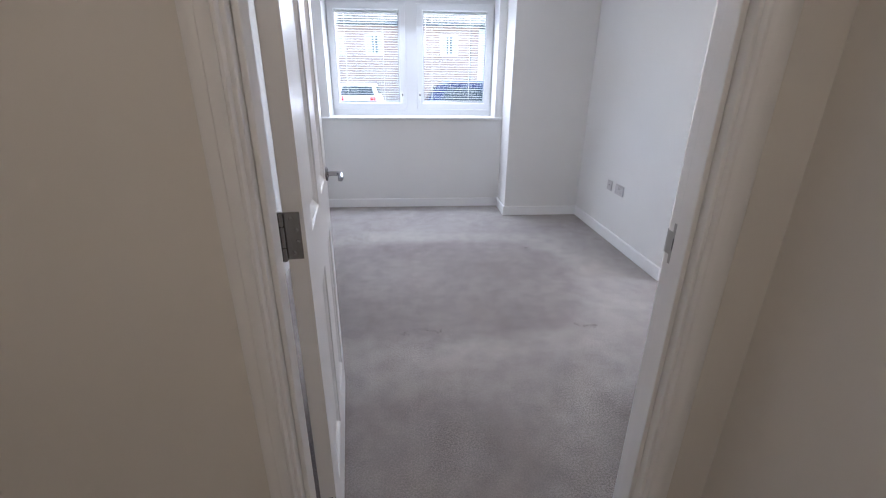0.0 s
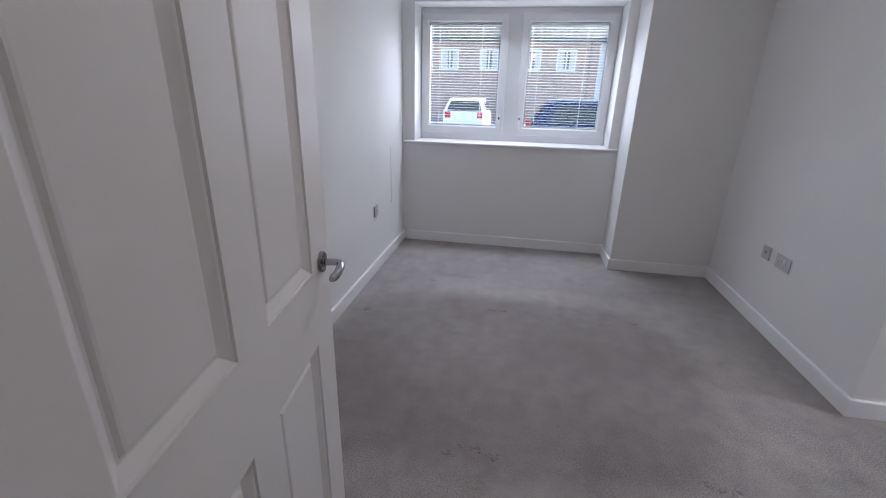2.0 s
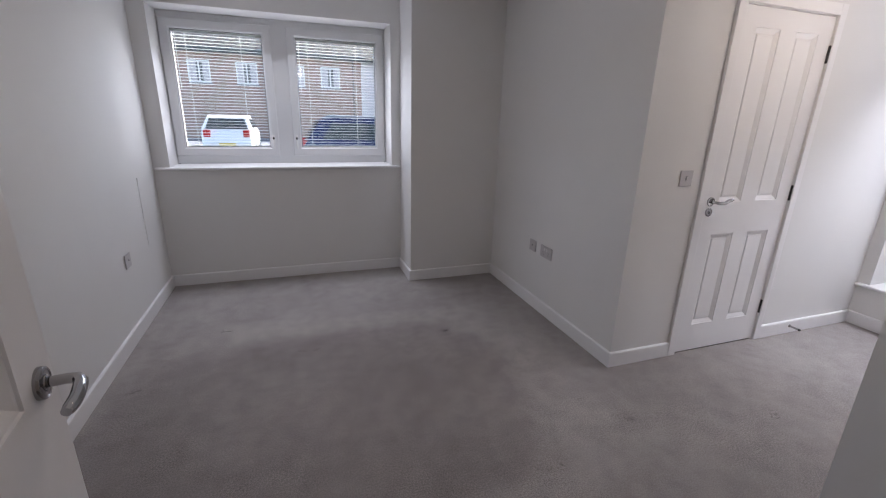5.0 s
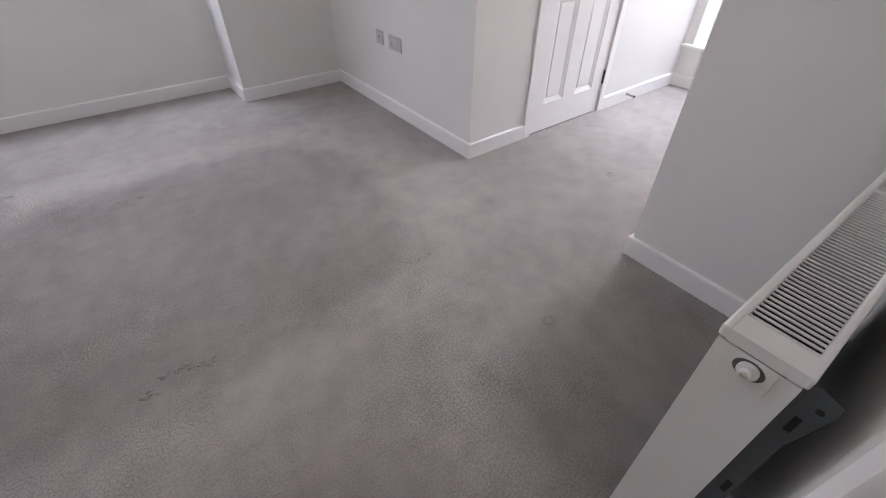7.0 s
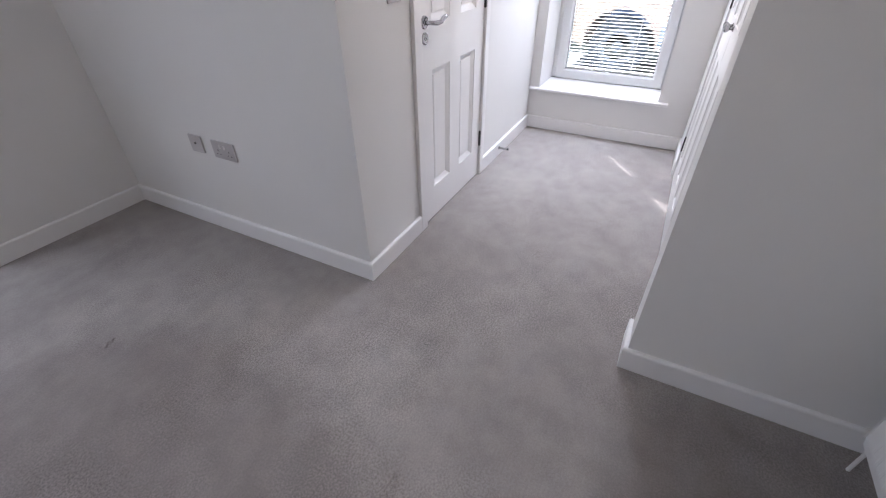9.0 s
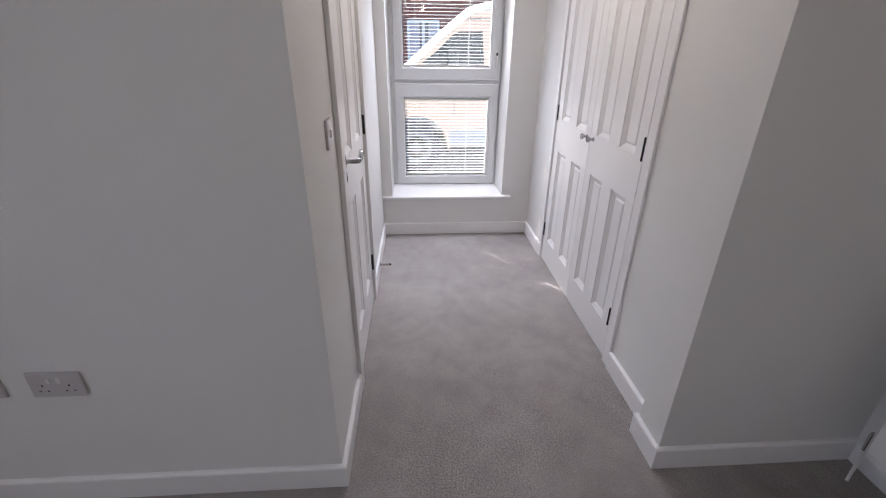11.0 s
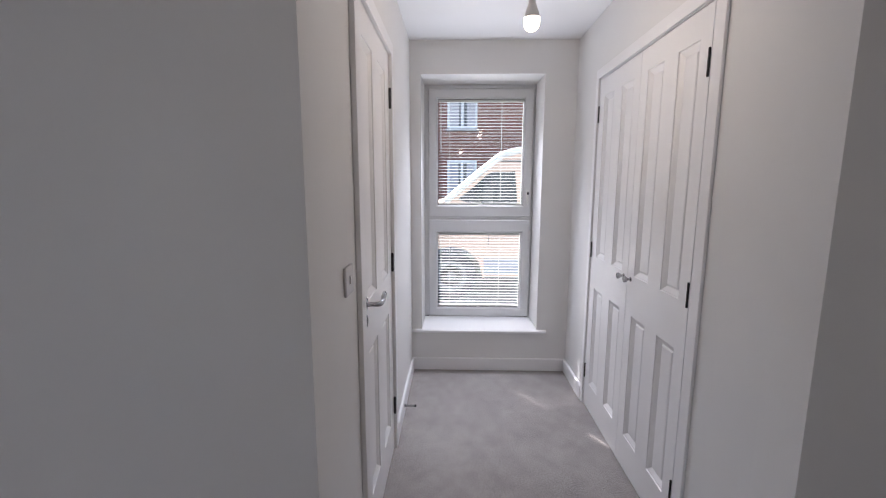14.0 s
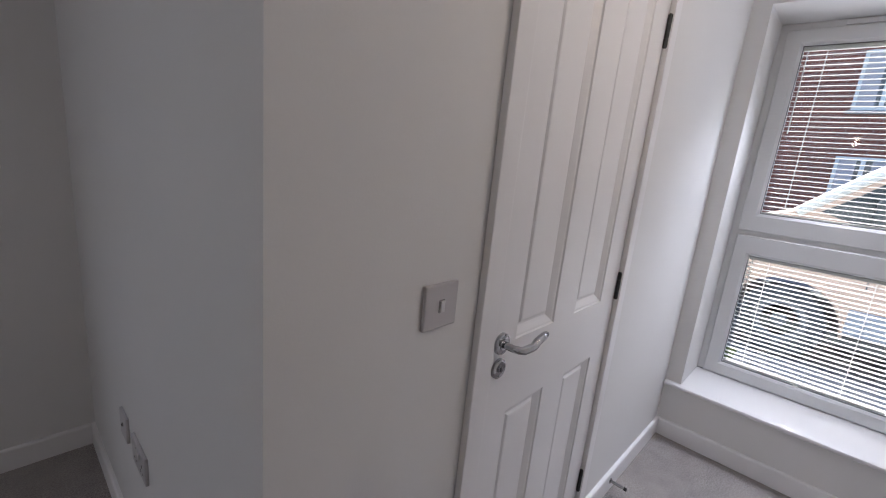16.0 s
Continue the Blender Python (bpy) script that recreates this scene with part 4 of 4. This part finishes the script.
def house(m, x0, x1, depth, eave, ridge, mat, wins, label, door=None):
    hs = thing("house", m, label, "house")
    holes = [(x - w / 2, x + w / 2, z - h / 2, z + h / 2) for x, z, w, h in wins]
    wl_ = wall("wall", mat, "x", x0, x1, 0, eave, 0, 0.3, holes)
    wl_.parent = hs
    for key in ("category", "kind", "label"):
        if key in wl_:
            del wl_[key]
    part("wall", boxed(x0, x0 + 0.3, 0.301, depth, 0, eave), mat, hs)
    part("wall", boxed(x1 - 0.3, x1, 0.301, depth, 0, eave), mat, hs)
    bm = prism(bmesh.new(), [(-0.45, eave - 0.08), (-0.45, eave + 0.02), (depth / 2, ridge), (depth + 0.45, eave + 0.02), (depth + 0.45, eave - 0.08)], "x", x0 - 0.25, x1 + 0.25)
    rf = part("roof", bm, ROOFTILE, hs)
    part("gutter", tube(bmesh.new(), [(x0 - 0.2, -0.5, eave - 0.06), (x1 + 0.2, -0.5, eave - 0.06)], 0.06, 10), BRACKET, rf)
    part("fascia", boxed(x0 - 0.2, x1 + 0.2, -0.43, -0.40, eave - 0.25, eave - 0.081), BRACKET, rf)
    for x, z, w, h in wins:
        house_window(hs, x, z, w, h)
    part("downpipe", tube(bmesh.new(), [(x1 - 0.5, -0.06, 0.05), (x1 - 0.5, -0.06, eave - 0.15)], 0.035, 10), BRACKET, hs)
    return hs


W_UP = [(x, 3.68, 1.15, 1.2) for x in (-11.6, -8.4, -4.6, -2.1, 0.55, 2.65)]
W_DN = [(x, 1.35, 1.5, 1.3) for x in (-12.0, -9.0)]
house(pose(0, 30.5, GZ), -14.0, 4.55, 8.0, 4.93, 8.0, BRICK_BROWN, W_UP + W_DN, "long two-storey brown brick house with white windows")
house(pose(0, 34.0, GZ), 5.0, 14.0, 8.0, 5.2, 8.0, RENDER_BLUE, [(8.5, 4.0, 1.2, 1.2), (11.5, 4.0, 1.2, 1.2)], "pale rendered house behind the brick one")
W_E = [(x, z, 0.95, 1.25) for x in (-9.0, -4.6, 0.11, 4.4) for z in (1.7, 3.95)]
house(pose(15.0, 2.6, GZ, 0, 0, -90), -10.5, 9.0, 8.0, 6.4, 9.6, BRICK_RED, W_E, "two-storey dark red brick house with white windows")


def wheel(parent, x, y, z, r, out):
    """Axle along local x; out is the side that shows."""
    m = pose(x, y, z, 0, 90 * out, 0)
    w = part("wheel", lathe(bmesh.new(), [(r * 0.62, -0.10), (r * 0.93, -0.10), (r, -0.07), (r, 0.07), (r * 0.93, 0.10), (r * 0.64, 0.10), (r * 0.62, 0.06)], m, 32), TYRE, parent, smooth=True)
    part("rim", lathe(bmesh.new(), [(r * 0.63, 0.05), (r * 0.62, 0.085), (r * 0.5, 0.09), (r * 0.42, 0.06), (r * 0.2, 0.06), (r * 0.16, 0.085), (0.0, 0.09)], m, 32), RIM, w, smooth=True)


def hatchback(m, paint, label, w=1.70, length=3.95, roof=1.50, rails=False):
    """A small car, rear at local y = 0 looking to -y, standing on z = 0; rails adds its roof highlight as bars."""
    c = thing("car", m, label, "car")
    hw = w / 2
    secs = [(0.00, 0.42, 0.80, 0.90), (0.12, 0.30, 0.98, 0.97), (0.5, 0.24, 0.99, 1.0), (2.6, 0.22, 0.96, 1.0), (3.4, 0.24, 0.88, 0.97), (length - 0.12, 0.32, 0.74, 0.90), (length, 0.45, 0.62, 0.80)]
    bm = bmesh.new()
    rings = []
    for y, lo, hi, k in secs:
        outline = [(-hw * k * 0.9, lo), (-hw * k, lo + 0.12), (-hw * k, hi - 0.12), (-hw * k * 0.94, hi), (hw * k * 0.94, hi), (hw * k, hi - 0.12), (hw * k, lo + 0.12), (hw * k * 0.9, lo)]
        rings.append([bm.verts.new((u, y, z)) for u, z in outline])
    for a, b in zip(rings, rings[1:]):
        for k in range(8):
            bm.faces.new((a[k], a[(k + 1) % 8], b[(k + 1) % 8], b[k]))
    bm.faces.new(rings[0])
    bm.faces.new(rings[-1][::-1])
    part("body", bm, paint, c, smooth=True)
    cab = [(0.10, 0.97, 0.93, 0.975), (0.42, roof - 0.06, 0.76, roof - 0.05), (0.75, roof, 0.76, roof), (1.9, roof, 0.77, roof), (2.25, roof - 0.10, 0.78, roof - 0.08), (2.95, 0.95, 0.86, 0.96)]
    bm = bmesh.new()
    top = [[bm.verts.new((s * hw * k * 0.98, y, z)) for s in (-1, 1)] for y, z, k, _ in cab]
    low = [[bm.verts.new((s * hw * 0.97, y, 0.94)) for s in (-1, 1)] for y, *_ in cab]
    for i in range(len(cab) - 1):
        bm.faces.new((top[i][0], top[i][1], top[i + 1][1], top[i + 1][0]))
        bm.faces.new((low[i][0], top[i][0], top[i + 1][0], low[i + 1][0]))
        bm.faces.new((low[i][1], top[i][1], top[i + 1][1], low[i + 1][1]))
    bm.faces.new((low[0][0], low[0][1], top[0][1], top[0][0]))
    bm.faces.new((low[-1][0], low[-1][1], top[-1][1], top[-1][0]))
    part("cabin", bm, paint, c)
    # Added silver bars stand for the bright highlight along the roof.
    if rails:
        for s in (-1, 1):
            part("roof_highlight", tube(bmesh.new(), [(s * hw * 0.70, 0.55, roof - 0.03), (s * hw * 0.70, 0.72, roof + 0.035), (s * hw * 0.70, 1.95, roof + 0.035), (s * hw * 0.70, 2.12, roof - 0.03)], 0.022, 8), RIM, c, "silver bar for the highlight along the roof")
    bm = bmesh.new()
    g = [bm.verts.new(p) for p in ((-hw * 0.80, 0.098, 0.985), (hw * 0.80, 0.098, 0.985), (hw * 0.66, 0.375, roof - 0.09), (-hw * 0.66, 0.375, roof - 0.09))]
    bm.faces.new(g)
    bmesh.ops.solidify(bm, geom=bm.faces[:], thickness=0.012)
    part("rear_window", bm, CARGLASS, c)
    for s in (-1, 1):
        bm = bmesh.new()
        bm.faces.new([bm.verts.new(p) for p in ((s * hw * 0.962, 0.45, 1.0), (s * hw * 0.965, 2.6, 1.0), (s * hw * 0.83, 2.15, roof - 0.14), (s * hw * 0.80, 0.7, roof - 0.10))])
        bmesh.ops.solidify(bm, geom=bm.faces[:], thickness=0.03)
        part("side_window", bm, CARGLASS, c)
        part("tail_lamp", boxed(s * hw * 0.74 - 0.11, s * hw * 0.74 + 0.11, -0.035, 0.12, 0.72, 0.96, bevel=0.03), LAMPRED, c, "red tail lamp")
        for y in (0.72, 3.15):
            wheel(c, s * (hw - 0.09), y, 0.30, 0.30, s)
    part("bumper", boxed(-hw * 0.93, hw * 0.93, -0.09, 0.06, 0.30, 0.58, bevel=0.05), paint, c)
    part("number_plate", boxed(-0.26, 0.26, -0.10, -0.088, 0.42, 0.53), YELLOW, c, "yellow rear number plate")
    return c


hatchback(pose(-1.95, 17.8, GZ), CARWHITE, "small white hatchback parked with its rear to the window", 1.66, 3.7, 1.43)
hatchback(pose(0.36, 12.8, GZ, 0, 0, -90), CARNAVY, "dark navy blue hatchback parked side-on beyond the grass", 1.76, 4.2, 1.48, True)


def van(m):
    """Nose towards local +y, its side at local x = 0 facing -x, ground at z = 0."""
    v = thing("van", m, "cream-white panel van parked side-on outside the window", "van")
    side = [(1.02, 0.42), (1.05, 0.75), (0.98, 1.02), (0.75, 1.20), (0.30, 1.36), (-0.06, 1.68), (-0.43, 1.97), (-0.62, 2.02), (-0.95, 2.05), (-3.9, 2.07), (-4.0, 1.95), (-4.0, 0.40), (-3.05, 0.36)]
    arch = [(-2.70 + 0.40 * math.cos(a), 0.34 + 0.40 * math.sin(a)) for a in [math.pi - 0.05 - k * (math.pi - 0.1) / 10 for k in range(11)]]
    arch2 = [(0.22 + 0.42 * math.cos(a), 0.34 + 0.42 * math.sin(a)) for a in [math.pi - 0.05 - k * (math.pi - 0.1) / 10 for k in range(11)]]
    part("body", prism(bmesh.new(), side + arch + arch2, "x", 0.0, 1.85), VANPAINT, v)
    bm = prism(bmesh.new(), [(0.14, 1.38), (-0.08, 1.55), (-0.24, 1.70), (-0.32, 1.735), (-0.60, 1.74), (-0.64, 1.32), (-0.1, 1.30)], "x", -0.012, 0.02)
    part("side_window", bm, CARGLASS, v)
    bm = bmesh.new()
    bm.faces.new([bm.verts.new(p) for p in ((0.10, 0.30, 1.385), (1.75, 0.30, 1.385), (1.70, -0.42, 1.985), (0.15, -0.42, 1.985))])
    bmesh.ops.solidify(bm, geom=bm.faces[:], thickness=0.02)
    part("windscreen", bm, CARGLASS, v)
    part("pillar_trim", tube(bmesh.new(), [(-0.006, 0.30, 1.35), (-0.006, -0.06, 1.66), (-0.006, -0.43, 1.95), (-0.006, -0.62, 2.0), (-0.006, -0.95, 2.03), (-0.006, -2.0, 2.045)], 0.045, 8), CARWHITE, v, "white screen pillar")
    part("door_seam", boxed(-0.003, 0.001, -0.735, -0.725, 0.5, 1.86), BRACKET, v)
    part("roof_gutter", boxed(-0.010, 0.001, -3.9, -0.40, 1.862, 1.878), BRACKET, v)
    # Added strip: bluish shade and ground reflection on the lower body, as colour.
    part("lower_body_shade", boxed(-0.014, 0.001, -2.28, -0.215, 0.38, 0.60, bevel=0.006), VANBLUE, v, "blue-grey strip for the shade on the lower body")
    part("arch_lip", tube(bmesh.new(), [(-0.004, 0.22 + 0.43 * math.cos(k * math.pi / 12), 0.34 + 0.43 * math.sin(k * math.pi / 12)) for k in range(13)], 0.014, 8), VANPAINT, v, smooth=True)
    part("seat", boxed(0.35, 0.85, -0.60, -0.46, 0.95, 1.62, bevel=0.04), VANBLUE, v)
    part("door_seam", boxed(-0.003, 0.001, -0.28, -0.27, 0.78, 1.3), BRACKET, v)
    part("wing_mirror", boxed(-0.24, -0.02, -0.30, -0.18, 1.30, 1.55, bevel=0.04), BRACKET, v)
    for y in (0.22, -2.70):
        wheel(v, 0.12, y, 0.34, 0.34, -1)
    part("underside", boxed(0.05, 1.8, -3.9, 0.95, 0.25, 0.36), BRACKET, v)
    return v


van(pose(6.55, 2.55, GZ))


# ---- crushed marks in the carpet pile ----
def carpet_mark(x, y, r):
    """A scatter of crushed tufts."""
    bm = bmesh.new()
    for k in range(14):
        a, d = random.uniform(0, 6.28), r * random.uniform(0.15, 1.25)
        cx, cy, rr = x + d * 1.2 * math.cos(a), y + d * 0.75 * math.sin(a), random.uniform(0.0025, 0.0075)
        made = bmesh.ops.create_icosphere(bm, subdivisions=2, radius=rr, matrix=pose(cx, cy, 0.0005, 0, 0, random.uniform(0, 360)))
        for v in made["verts"]:
            n = noise.noise(v.co * 160) * 0.45
            v.co.x += (v.co.x - cx) * (0.5 + n)
            v.co.y += (v.co.y - cy) * n
            v.co.z = 0.0005 + (v.co.z - 0.0005) * (0.55 + n)
    ob = part("carpet_dent", bm, CARPET, None, smooth=True)
    return tagged(ob, "small patch of crushed tufts in the grey carpet pile", "carpet dent", kind="stuff")


def foot_dent(x, y, r):
    """The round print of a furniture foot: a low raised rim about a pressed disc."""
    prof = [(r * 1.5, 0.0006), (r * 1.2, 0.0030), (r * 1.0, 0.0042), (r * 0.84, 0.0022), (r * 0.6, 0.0012), (r * 0.25, 0.0014), (0.0, 0.0012)]
    bm = lathe(bmesh.new(), prof, pose(x, y, 0), 26)
    for v in bm.verts:
        n = noise.noise(v.co * 90)
        v.co.z = max(0.0005, v.co.z * (1 + 0.7 * n))
        v.co.x += 0.003 * noise.noise(v.co * 60 + Vector((7, 1, 0)))
        v.co.y += 0.003 * noise.noise(v.co * 60 + Vector((1, 9, 0)))
    ob = part("carpet_dent", bm, CARPET, None, smooth=True)
    return tagged(ob, "round furniture print pressed into the grey carpet pile", "carpet dent", kind="stuff")


for x, y in ((1.27, 1.89), (1.295, 1.407), (1.763, 1.906), (1.776, 1.417)):
    foot_dent(x, y, 0.019)
MARKS = ((1.035, 2.478, 0.030), (1.105, 2.458, 0.024), (0.095, 2.492, 0.034), (0.185, 2.466, 0.032), (0.005, 2.44, 0.024), (0.115, 3.735, 0.024), (0.19, 3.728, 0.022), (1.038, 3.742, 0.022), (-0.381, 4.133, 0.022), (-0.74, 3.55, 0.022), (2.354, 2.42, 0.024), (1.62, 2.62, 0.020))
for x, y, r in MARKS:
    carpet_mark(x, y, r)
